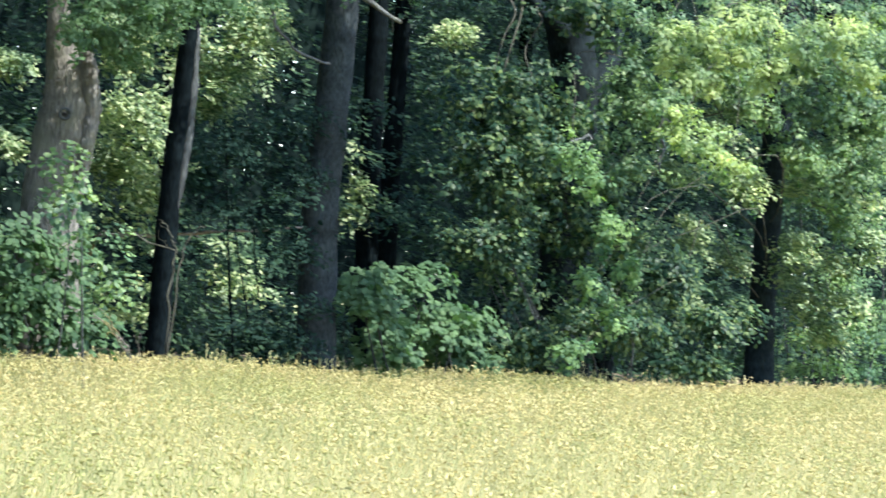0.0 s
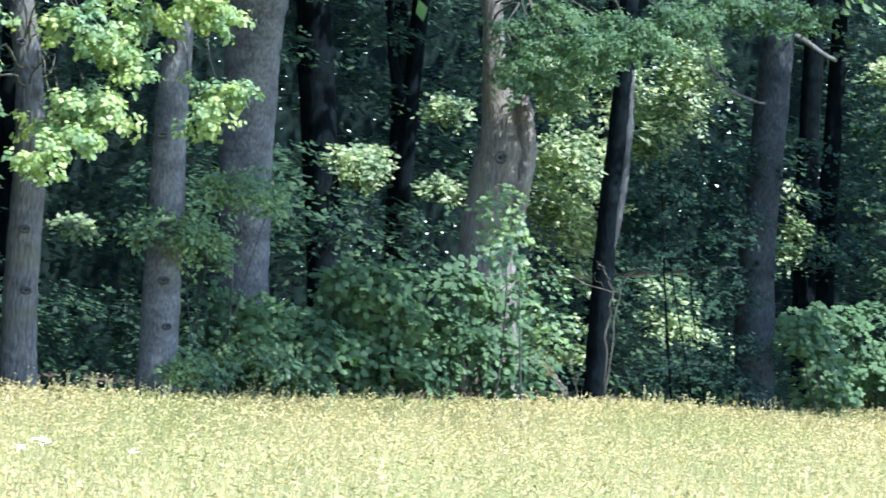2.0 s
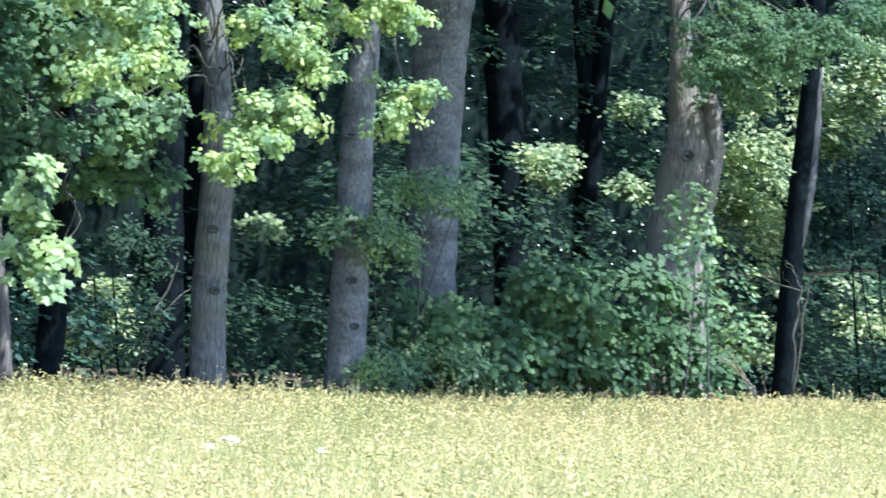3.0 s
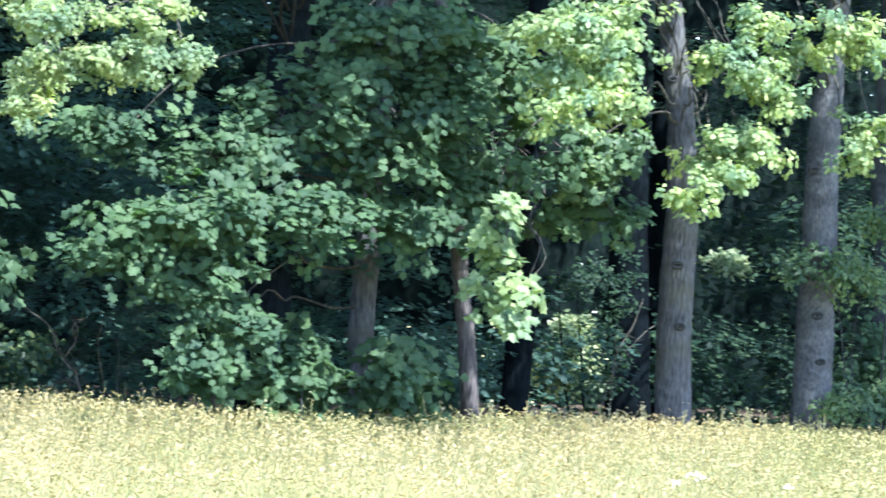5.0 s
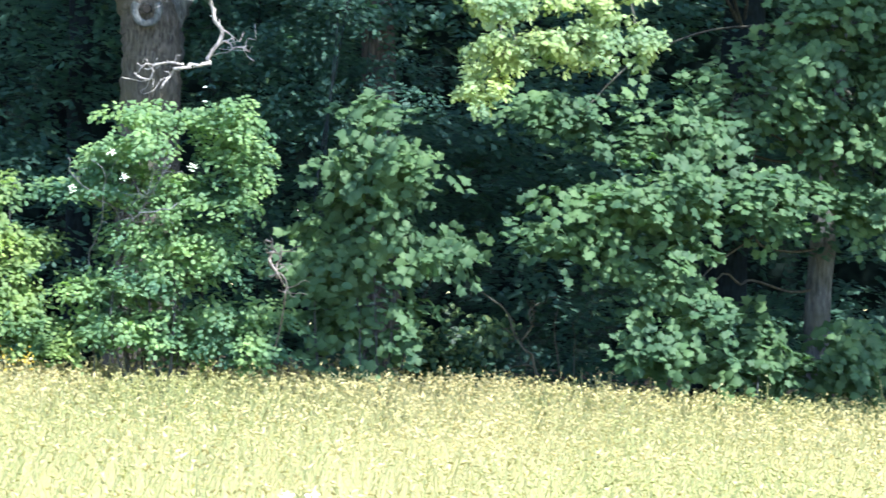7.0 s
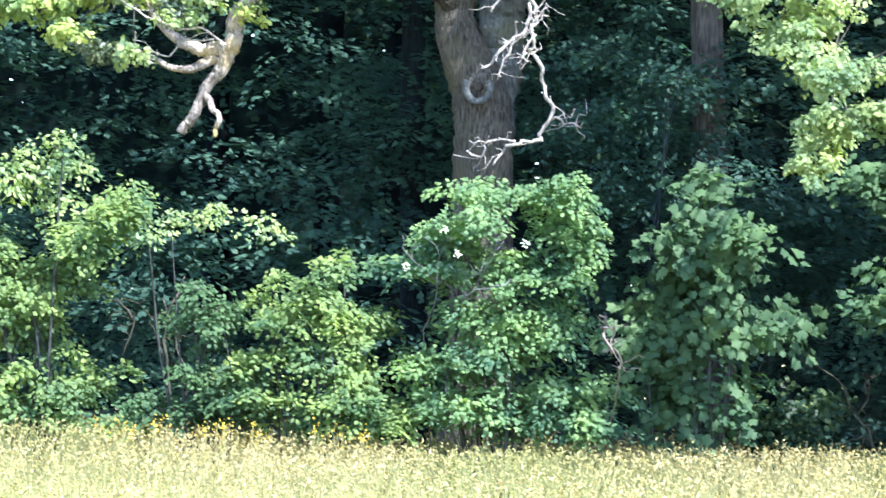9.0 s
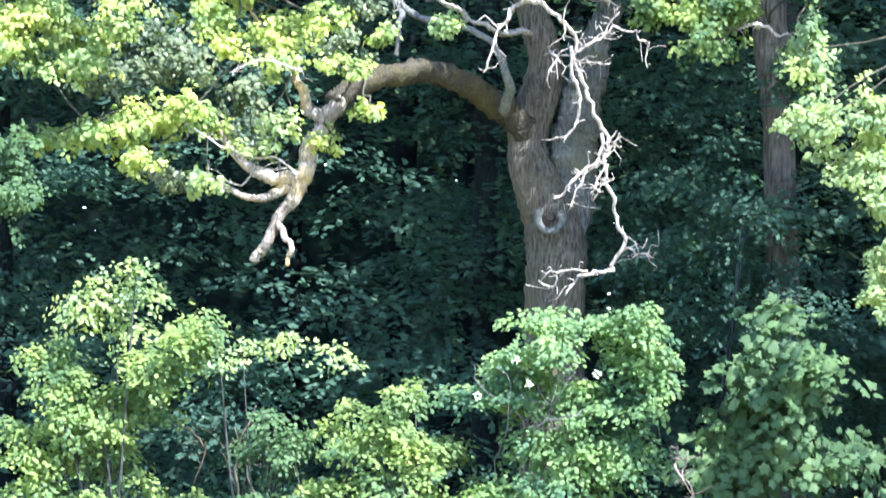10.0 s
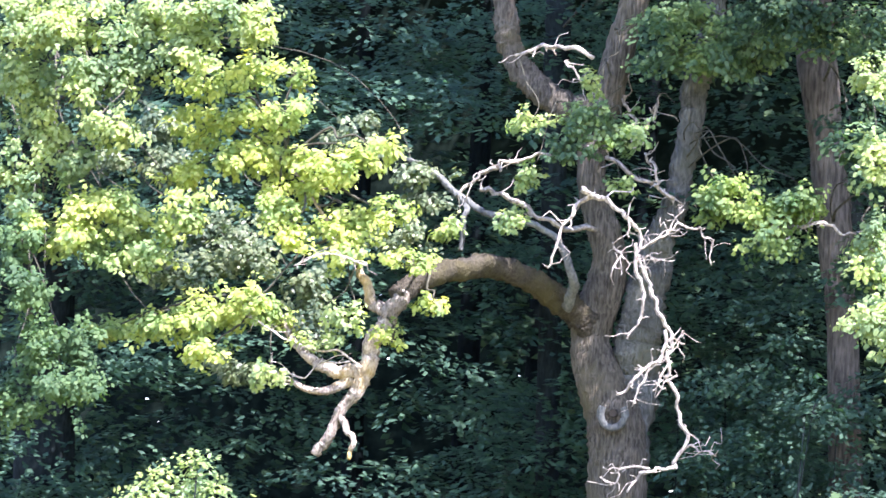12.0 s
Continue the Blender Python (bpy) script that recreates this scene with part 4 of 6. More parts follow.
tree("oak_tree", "grey oak trunk with rough sunlit bark",
     [(2.66, 45.90, 0.000, 0.24), (2.64, 45.90, 0.43, 0.23), (2.59, 45.90, 1.56, 0.21), (2.61, 45.90, 2.83, 0.19), (2.56, 45.90, 4.03, 0.17), (2.40, 45.90, 5.07, 0.15)], "bark_oak",
     [(1.45, 43.34, 3.21, 0.38, 0.28), (1.69, 43.61, 3.55, 0.38, 0.25)],
     # the last oak clumps hang unseen overhead, added to shade the trunk
     extra=[("lime", [(3.04, 42.24, 3.63, 0.43, 0.25), (2.54, 41.68, 3.03, 0.30, 0.24), (2.99, 42.18, 4.49, 0.43, 0.25), (2.92, 42.11, 3.31, 0.31, 0.24), (1.28, 40.25, 4.20, 0.52, 0.29)]), ("lime", [(1.08, 40.03, 4.55, 0.47, 0.29), (1.47, 40.46, 4.19, 0.35, 0.35), (1.69, 40.71, 4.75, 0.35, 0.35), (1.55, 40.55, 3.85, 0.29, 0.15), (0.94, 39.87, 3.78, 0.29, 0.29)]), ("lime", [(0.78, 41.06, 4.66, 0.33, 0.27), (1.32, 41.30, 4.77, 0.42, 0.27), (1.53, 41.54, 4.25, 0.33, 0.24), (0.93, 41.18, 4.14, 0.27, 0.22), (2.73, 42.56, 4.62, 0.24, 0.24), (3.17, 42.80, 4.91, 0.28, 0.28), (3.28, 43.04, 4.37, 0.23, 0.23), (3.97, 42.68, 5.01, 0.34, 0.22), (4.43, 42.92, 4.86, 0.23, 0.23), (2.67, 42.56, 3.47, 0.31, 0.21), (3.17, 42.80, 3.67, 0.26, 0.19)]), ("oak", [(5.7, 43.1, 7.0, 0.6, 0.35), (5.2, 43.5, 7.0, 0.6, 0.35), (4.7, 43.95, 7.1, 0.6, 0.35), (5.4, 43.4, 7.5, 0.6, 0.35), (4.3, 44.3, 7.2, 0.5, 0.3)])], top=7.5, lean=True, lush=34, leaf="oak")
scar(2.59, 45.69, 2.37, 0.060)
scar(2.65, 45.69, 1.65, 0.055)
scar(2.42, 45.69, 4.55, 0.050)
tree("oak_tree", "straight grey trunk with ringed bark",
     [(4.47, 47.91, 0.000, 0.29), (4.46, 47.91, 0.40, 0.27), (4.44, 47.91, 1.38, 0.24), (4.45, 47.91, 2.50, 0.22), (4.44, 47.91, 3.90, 0.20), (4.52, 47.91, 5.31, 0.15)], "bark_grey",
     [(3.66, 42.92, 4.64, 0.50, 0.25), (3.48, 42.73, 4.18, 0.31, 0.25), (4.63, 43.99, 4.00, 0.32, 0.26), (4.43, 43.78, 3.66, 0.32, 0.16), (4.28, 43.61, 4.86, 0.38, 0.19)], top=7.5, lean=True, lush=34, leaf="lime")
scar(4.31, 47.68, 3.66, 0.055)
scar(4.44, 47.68, 1.87, 0.060)
scar(4.51, 47.68, 1.31, 0.050)
shrub("hazel_bush", "green shoots at the foot of the grey trunks",
      [(5.28, 48.21, 3.04, 0.49, 0.32), (5.86, 48.84, 3.02, 0.29, 0.29), (4.60, 47.46, 2.50, 0.55, 0.28), (5.01, 47.91, 2.32, 0.35, 0.17), (5.65, 48.62, 1.08, 0.43, 0.28), (4.78, 47.66, 0.84, 0.28, 0.21), (5.26, 48.19, 0.79, 0.35, 0.21), (6.32, 49.24, 0.82, 0.36, 0.18)], leaf="oak")
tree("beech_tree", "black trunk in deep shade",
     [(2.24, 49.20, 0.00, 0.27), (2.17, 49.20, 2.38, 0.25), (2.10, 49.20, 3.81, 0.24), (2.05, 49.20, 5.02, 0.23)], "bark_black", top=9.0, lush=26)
tree("maple_tree", "dark leaning trunk with a sunlit spray of maple leaves",
     [(0.70, 44.21, 0.000, 0.18), (0.72, 44.21, 0.53, 0.17), (0.78, 44.21, 1.88, 0.16), (0.78, 44.21, 3.17, 0.14)], "bark_black",
     [(0.39, 42.24, 2.59, 0.25, 0.31), (0.18, 42.01, 3.06, 0.31, 0.24), (1.27, 43.26, 3.34, 0.31, 0.24), (1.65, 43.50, 3.56, 0.32, 0.24), (1.56, 43.74, 2.99, 0.29, 0.25), (1.87, 43.38, 2.74, 0.18, 0.21), (1.12, 43.62, 2.84, 0.19, 0.19)],
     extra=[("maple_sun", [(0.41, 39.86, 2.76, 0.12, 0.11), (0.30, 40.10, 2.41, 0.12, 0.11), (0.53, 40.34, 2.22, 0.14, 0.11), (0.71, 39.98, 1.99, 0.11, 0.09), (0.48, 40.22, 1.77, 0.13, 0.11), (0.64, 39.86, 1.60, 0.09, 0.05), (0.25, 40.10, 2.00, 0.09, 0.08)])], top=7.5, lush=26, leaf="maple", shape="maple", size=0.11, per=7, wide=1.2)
tree("maple_tree", "slim reddish trunk half in the sun",
     [(0.25, 43.06, 0.000, 0.11), (0.23, 43.06, 0.47, 0.11), (0.15, 43.06, 1.34, 0.100), (0.032, 43.06, 2.15, 0.087)], "bark_brown", top=7.5, lush=26)
shrub("young_beech", "dim beech leaves in the wood behind the maple",
      [(1.39, 47.36, 2.12, 0.34, 0.22), (1.80, 47.60, 2.35, 0.35, 0.25), (1.58, 47.84, 1.44, 0.35, 0.25), (1.98, 47.48, 1.46, 0.28, 0.32), (1.20, 47.72, 1.28, 0.19, 0.28), (2.02, 47.36, 2.02, 0.21, 0.28), (1.67, 47.60, 0.89, 0.35, 0.21)], leaf="beech", fill=1.0, stems=2, bark="bark_black", torn=(6, 0.25, 0.6, 0.4), shoots=0, up=0.9, face=0.2, wide=2.6)
leafy = [(-3.60, 40.96, 3.38, 0.66, 0.30), (-2.65, 41.12, 3.19, 0.66, 0.36), (-2.01, 41.33, 3.53, 0.66, 0.48), (-1.25, 41.58, 4.11, 0.5, 0.42), (-0.99, 41.67, 3.36, 0.67, 0.48), (-0.23, 41.92, 3.89, 0.67, 0.61), (0.30, 42.34, 3.20, 0.55, 0.43), (0.80, 42.91, 3.81, 0.31, 0.37), (-0.53, 41.82, 2.66, 0.67, 0.36), (-0.87, 41.71, 4.70, 0.67, 0.36), (-0.14, 41.95, 4.63, 0.55, 0.37), (0.43, 42.48, 4.39, 0.43, 0.43), (-3.11, 40.59, 2.50, 0.71, 0.35), (-2.42, 40.79, 2.59, 0.65, 0.42), (-3.56, 40.57, 2.06, 0.53, 0.24)]
leafy += [(-2.74, 40.69, 2.04, 0.53, 0.36), (-2.36, 40.81, 1.47, 0.48, 0.30), (-2.45, 40.78, 0.93, 0.53, 0.24), (-1.72, 41.03, 2.70, 0.54, 0.36), (-1.41, 41.13, 2.47, 0.42, 0.24)]
tree("maple_tree", "big maple with a dense wall of dark green leaves",
     [(-1.04, 43.75, 0.000, 0.165), (-1.04, 43.75, 0.96, 0.152), (-1.04, 43.75, 1.53, 0.148), (-1.01, 43.75, 2.55, 0.14)], "bark_oak",
     # unseen maple clumps near 8 m, added to shade the leaves below
     leafy, extra=[("maple", [(0.4, 40.1, 7.8, 0.9, 0.4), (1.2, 39.9, 7.9, 0.7, 0.35), (0.9, 40.3, 8.2, 0.8, 0.35), (0.6, 39.6, 8.0, 0.8, 0.4)])],
     top=11.0, leaf="maple", shape="maple", size=0.107, fill=1.75, per=9, wide=1.9, lush=11, up=0.75, face=0.35)
shrub("bush", "shady bush below the maple",
      [(-1.55, 41.82, 1.05, 0.35, 0.30), (-1.18, 41.91, 0.80, 0.45, 0.20), (-0.60, 42.07, 1.05, 0.30, 0.30), (-0.50, 42.13, 0.76, 0.24, 0.18), (-1.77, 41.71, 0.77, 0.36, 0.18)], leaf="maple", shape="maple", size=0.12)
tree("oak_tree", "dark oak with sunlit pale green boughs over the maple",
     [(-2.23, 44.91, 0.000, 0.25), (-2.07, 44.91, 4.62, 0.24), (-2.04, 44.91, 5.22, 0.25)], "bark_dark",
     [(-4.09, 37.73, 4.30, 0.61, 0.22), (-3.36, 37.78, 4.01, 0.61, 0.33), (-3.11, 37.79, 4.36, 0.44, 0.22), (-3.85, 37.75, 3.82, 0.50, 0.22), (-4.32, 37.72, 3.41, 0.28, 0.17), (-2.76, 37.88, 3.94, 0.17, 0.22), (-4.53, 38.91, 4.96, 0.28, 0.23), (-4.28, 38.92, 4.40, 0.23, 0.28), (-4.23, 38.93, 3.72, 0.25, 0.28), (-5.05, 38.06, 5.15, 0.28, 0.25), (-4.64, 38.30, 5.29, 0.39, 0.25), (-4.32, 38.54, 5.04, 0.28, 0.28), (-4.49, 38.18, 4.67, 0.34, 0.22), (-4.86, 38.42, 4.80, 0.20, 0.14), (-4.22, 38.06, 4.44, 0.25, 0.22), (-5.28, 38.46, 7.65, 0.23, 0.29), (-5.22, 38.70, 6.76, 0.17, 0.31), (-5.30, 38.94, 5.99, 0.20, 0.26), (-5.17, 38.58, 5.27, 0.17, 0.26)], top=11.0, overhang=4.0, lush=12, leaf="pale", size=0.058, fill=1.8)
shrub("maple_sapling", "young maple with large pale-edged leaves",
      [(-5.56, 40.65, 2.79, 0.60, 0.36), (-5.72, 40.64, 2.36, 0.54, 0.30), (-5.52, 40.65, 1.90, 0.77, 0.36), (-5.78, 40.63, 1.29, 0.54, 0.30), (-5.70, 40.64, 0.81, 0.42, 0.24), (-4.89, 40.69, 1.93, 0.24, 0.27), (-5.76, 40.63, 3.26, 0.12, 0.21), (-6.28, 40.60, 1.62, 0.30, 0.24)], leaf="maple", shape="maple", size=0.122, fill=1.7, per=8, wide=1.8, up=0.5, face=0.45)
shrub("bush", "low dark bush under dead twigs",
      [(-4.73, 41.50, 1.03, 0.42, 0.24), (-4.90, 41.49, 0.72, 0.49, 0.24), (-5.21, 41.47, 0.89, 0.30, 0.24)], leaf="thicket", shape="plain")
tree("ash_tree", "tall furrowed ash trunk behind the sapling",
     [(-5.85, 43.41, 0.000, 0.20), (-6.16, 43.41, 5.20, 0.18), (-6.29, 43.41, 6.42, 0.20), (-6.46, 43.41, 7.70, 0.20), (-6.66, 43.41, 8.93, 0.23)], "bark_brown",
     [(-6.24, 40.61, 8.64, 0.66, 0.24), (-5.64, 40.64, 7.32, 0.30, 0.60), (-5.50, 40.65, 6.00, 0.27, 0.60), (-6.48, 40.59, 8.70, 0.48, 0.24)],
     extra=[("oak", [(-7.95, 41.26, 8.67, 0.37, 0.25), (-7.60, 41.50, 8.40, 0.37, 0.20), (-8.09, 41.74, 8.31, 0.25, 0.16), (-7.03, 41.38, 8.58, 0.37, 0.22), (-6.64, 41.62, 8.75, 0.37, 0.22), (-6.27, 41.26, 8.51, 0.25, 0.17), (-5.81, 41.50, 8.62, 0.25, 0.28), (-7.33, 41.74, 8.26, 0.25, 0.14)]), ("lime", [(-5.38, 39.86, 7.10, 0.21, 0.26), (-5.39, 39.86, 5.92, 0.18, 0.23), (-5.28, 39.86, 5.39, 0.17, 0.23)])], top=13.0, lean=True, lush=26, leaf="beech", overhang=4.5)

shrub("hornbeam", "young hornbeam with dark layered leaves before the ash",
      [(-6.20, 42.26, 4.54, 0.56, 0.25), (-6.59, 42.50, 4.05, 0.50, 0.25), (-5.99, 42.74, 3.89, 0.50, 0.22), (-6.80, 42.38, 3.53, 0.56, 0.25), (-6.26, 42.62, 3.25, 0.56, 0.22), (-7.12, 42.26, 4.02, 0.44, 0.25), (-7.00, 42.50, 4.79, 0.50, 0.25), (-7.36, 42.74, 3.28, 0.38, 0.25), (-6.61, 42.38, 5.16, 0.56, 0.25), (-5.94, 42.62, 4.69, 0.44, 0.22), (-5.60, 42.26, 3.56, 0.37, 0.19)], leaf="hornbeam", size=0.085, fill=1.1, torn=(4, 0.4, 0.8, 0.5), stems=3, bark="bark_dark", category="tree", up=1.0, face=0.2, wide=3.0, shoots=1)
shrub("hornbeam", "hornbeam with teal layered leaves behind the old oak",
      [(-8.01, 44.76, 5.69, 0.30, 0.15), (-7.58, 45.00, 5.86, 0.33, 0.16), (-7.08, 45.24, 5.62, 0.37, 0.17), (-7.81, 44.88, 5.24, 0.33, 0.15), (-7.31, 45.12, 5.14, 0.37, 0.17), (-6.71, 44.76, 4.99, 0.33, 0.16), (-7.94, 45.00, 4.65, 0.33, 0.15), (-7.50, 45.24, 4.54, 0.40, 0.17), (-6.84, 44.88, 4.47, 0.36, 0.17), (-7.73, 45.12, 4.06, 0.37, 0.17), (-7.07, 44.76, 3.99, 0.40, 0.16), (-6.57, 45.00, 3.89, 0.33, 0.17), (-7.94, 45.24, 3.59, 0.37, 0.17), (-7.20, 44.88, 3.47, 0.40, 0.17), (-7.97, 45.12, 6.46, 0.33, 0.15), (-7.24, 44.76, 6.57, 0.36, 0.17), (-6.99, 45.00, 6.14, 0.33, 0.17)], leaf="hornbeam", size=0.09, fill=1.2, torn=(4, 0.4, 0.8, 0.5), stems=3, bark="bark_dark", category="tree", up=1.0, face=0.3, wide=3.0, shoots=1)
shrub("dark_boughs", "dark layered yew between the tall trunks",
      [(12.24, 55.36, 3.84, 0.58, 0.25), (12.87, 55.60, 4.01, 0.66, 0.23), (13.44, 55.84, 4.15, 0.50, 0.23), (12.30, 55.48, 3.35, 0.58, 0.25), (13.03, 55.72, 3.40, 0.67, 0.25), (13.38, 55.36, 3.18, 0.50, 0.25), (12.44, 55.60, 2.86, 0.58, 0.23), (13.19, 55.84, 2.75, 0.58, 0.22), (11.96, 55.48, 3.32, 0.33, 0.25), (15.15, 55.72, 3.98, 0.50, 0.50), (15.53, 55.36, 4.59, 0.59, 0.50), (15.35, 55.60, 3.15, 0.50, 0.50), (13.06, 55.36, 1.19, 0.50, 0.23), (13.60, 55.60, 1.55, 0.42, 0.23), (12.94, 55.84, 0.76, 0.50, 0.21), (13.61, 55.48, 0.88, 0.46, 0.21), (11.91, 55.72, 3.44, 0.33, 0.21), (13.42, 55.36, 2.20, 0.33, 0.21)], leaf="shade_leaf", size=0.1, fill=1.1, torn=(4, 0.4, 0.8, 0.4), stems=3, bark="bark_black", category="tree", up=1.1, face=0.15, wide=3.0, shoots=1)

# ---- the old oak ----
tree("oak_tree", "grey trunk in the shade behind the old oak",
     [(-9.7, 45.0, 0.0, 0.16), (-9.85, 45.0, 4.0, 0.14), (-9.97, 45.0, 8.54, 0.156), (-9.99, 45.0, 9.16, 0.156), (-9.99, 45.0, 9.57, 0.15)], "bark_dark",
     [(-7.47, 41.73, 8.76, 0.44, 0.22), (-7.08, 41.76, 8.33, 0.31, 0.19)], top=13.0, lean=True, lush=22, leaf="oak", overhang=2.8)
leafy = [(-12.62, 39.46, 7.62, 0.37, 0.27), (-12.20, 39.70, 7.73, 0.27, 0.24), (-12.75, 39.94, 7.26, 0.37, 0.25), (-12.07, 39.58, 7.22, 0.42, 0.27), (-11.73, 39.82, 7.82, 0.21, 0.15), (-11.66, 39.46, 7.33, 0.21, 0.18), (-12.21, 39.70, 6.87, 0.43, 0.27), (-11.70, 39.94, 6.85, 0.43, 0.24), (-11.16, 39.58, 6.75, 0.36, 0.21), (-10.92, 39.82, 6.91, 0.24, 0.15), (-10.52, 39.46, 6.98, 0.13, 0.13), (-11.79, 39.70, 6.33, 0.36, 0.27), (-11.43, 39.94, 6.55, 0.30, 0.24), (-11.55, 39.58, 6.01, 0.30, 0.21), (-10.88, 39.82, 6.24, 0.36, 0.18), (-10.42, 39.46, 6.30, 0.18, 0.13), (-11.09, 39.70, 6.04, 0.30, 0.18), (-12.91, 39.94, 6.70, 0.25, 0.25), (-12.88, 39.58, 5.00, 0.42, 0.19), (-12.52, 39.82, 5.16, 0.43, 0.21), (-11.97, 39.46, 5.26, 0.36, 0.21), (-11.79, 39.70, 5.17, 0.18, 0.18), (-13.44, 39.94, 4.99, 0.37, 0.14), (-12.48, 39.58, 4.74, 0.24, 0.18), (-13.72, 39.82, 4.94, 0.18, 0.12), (-10.20, 39.46, 5.74, 0.27, 0.15), (-9.99, 39.70, 5.35, 0.17, 0.10), (-10.50, 39.94, 4.99, 0.13, 0.12), (-10.92, 39.58, 5.85, 0.24, 0.21)]
limbs = []
limbs.append([(-8.84, 42.20, 7.70, 0.158), (-9.18, 42.20, 7.82, 0.159), (-9.48, 42.20, 7.98, 0.159), (-9.75, 42.20, 8.23, 0.146), (-9.91, 42.20, 8.52, 0.140), (-9.97, 42.20, 8.81, 0.134), (-10.02, 42.20, 9.4, 0.12)])
# the second stem, which leans away from the bough
limbs.append([(-8.38, 42.42, 3.8, 0.20), (-8.33, 42.42, 4.67, 0.233), (-8.34, 42.45, 5.05, 0.255), (-8.33, 42.45, 5.43, 0.248), (-8.29, 42.45, 5.81, 0.23), (-8.19, 42.45, 6.25, 0.19), (-8.06, 42.45, 6.64, 0.158), (-7.96, 42.45, 7.02, 0.142), (-7.89, 42.45, 7.47, 0.139), (-7.84, 42.45, 7.92, 0.146), (-7.77, 42.45, 8.30, 0.150), (-7.69, 42.45, 8.75, 0.127), (-7.66, 42.45, 9.6, 0.11)])
# the long bough and its broken end
limbs.append([(-8.78, 42.25, 5.25, 0.12), (-8.88, 42.15, 5.46, 0.15), (-9.09, 42.00, 5.63, 0.146), (-9.30, 41.60, 5.79, 0.134), (-9.53, 41.20, 5.89, 0.128), (-9.79, 40.80, 5.90, 0.128), (-10.06, 40.40, 5.80, 0.120), (-10.32, 40.12, 5.64, 0.112), (-10.50, 39.97, 5.44, 0.112)])
limbs.append([(-10.42, 40.0, 5.51, 0.09), (-10.55, 39.95, 5.31, 0.098), (-10.63, 39.95, 5.08, 0.098), (-10.74, 39.95, 4.81, 0.092), (-10.82, 39.95, 4.56, 0.090), (-10.96, 39.95, 4.31, 0.064), (-11.10, 39.95, 4.04, 0.060), (-11.20, 39.95, 3.85, 0.057), (-11.29, 39.95, 3.73, 0.052)])
limbs.append([(-11.06, 39.93, 4.16, 0.042), (-10.94, 39.92, 3.98, 0.033), (-10.86, 39.92, 3.86, 0.030), (-10.90, 39.92, 3.69, 0.022)])
limbs.append([(-10.76, 39.95, 4.65, 0.085), (-11.07, 39.93, 4.61, 0.074), (-11.26, 39.92, 4.67, 0.062), (-11.43, 39.9, 4.78, 0.050), (-11.59, 39.9, 4.93, 0.038), (-11.73, 39.9, 5.20, 0.026)])
limbs.append([(-10.91, 39.95, 4.54, 0.060), (-11.12, 39.9, 4.43, 0.050), (-11.31, 39.88, 4.40, 0.034), (-11.57, 39.86, 4.50, 0.030), (-11.79, 39.85, 4.56, 0.025), (-11.98, 39.85, 4.51, 0.013)])
limbs.append([(-10.55, 39.95, 5.28, 0.080), (-10.74, 39.9, 5.36, 0.062), (-10.81, 39.88, 5.59, 0.050), (-10.92, 39.88, 5.77, 0.034), (-11.08, 39.88, 5.95, 0.022), (-11.4, 39.86, 6.4, 0.018), (-11.8, 39.85, 6.9, 0.012)])
# thin grey limbs between the bough and the stem
limbs.append([(-9.00, 41.75, 5.55, 0.060), (-8.87, 41.45, 5.79, 0.054), (-8.96, 41.3, 6.10, 0.042), (-9.07, 41.30, 6.28, 0.033), (-9.36, 41.30, 6.43, 0.037), (-9.68, 41.30, 6.49, 0.038), (-10.01, 41.30, 6.60, 0.038), (-10.21, 41.30, 6.73, 0.040), (-10.41, 41.30, 6.91, 0.034), (-10.67, 41.30, 7.06, 0.028), (-10.94, 41.30, 7.15, 0.020)])
limbs.append([(-10.19, 41.28, 6.73, 0.031), (-10.08, 41.26, 6.56, 0.032), (-10.11, 41.25, 6.32, 0.030), (-10.13, 41.25, 6.10, 0.026)])
bare = []
bare.append([(-10.69, 39.44, 4.64, 0.015), (-11.18, 39.41, 4.80, 0.015), (-11.55, 39.39, 4.91, 0.012), (-11.94, 39.36, 5.13, 0.009)])
bare.append([(-10.81, 39.43, 4.70, 0.012), (-11.29, 39.40, 4.50, 0.012), (-11.66, 39.38, 4.60, 0.009)])
bare.append([(-10.61, 39.14, 5.69, 0.015), (-10.98, 39.12, 5.80, 0.012), (-11.39, 39.10, 5.66, 0.009)])
bare.append([(-8.54, 40.17, 6.68, 0.044), (-8.38, 40.18, 6.59, 0.039), (-8.13, 40.19, 6.45, 0.029), (-7.98, 40.20, 6.30, 0.025), (-7.91, 40.21, 6.13, 0.025), (-7.95, 40.20, 5.82, 0.025), (-7.85, 40.21, 5.59, 0.022), (-7.87, 40.21, 5.34, 0.020), (-8.01, 40.20, 5.10, 0.012)])
bare.append([(-7.97, 40.20, 6.12, 0.022), (-7.86, 40.21, 5.83, 0.025), (-7.78, 40.21, 5.62, 0.027), (-7.71, 40.22, 5.44, 0.029), (-7.61, 40.22, 5.26, 0.027), (-7.52, 40.23, 5.00, 0.027), (-7.54, 40.23, 4.76, 0.024), (-7.44, 40.23, 4.52, 0.024), (-7.40, 40.24, 4.23, 0.024), (-7.34, 40.24, 3.99, 0.024), (-7.42, 40.24, 3.76, 0.024), (-7.64, 40.22, 3.75, 0.022), (-7.79, 40.21, 3.69, 0.020), (-7.93, 40.20, 3.48, 0.012)])
bare.append([(-7.70, 40.22, 3.74, 0.017), (-8.03, 40.20, 3.71, 0.015), (-8.22, 40.19, 3.63, 0.010)])
bare.append([(-7.35, 40.24, 3.96, 0.017), (-7.20, 40.25, 3.94, 0.015), (-7.01, 40.26, 3.90, 0.010)])
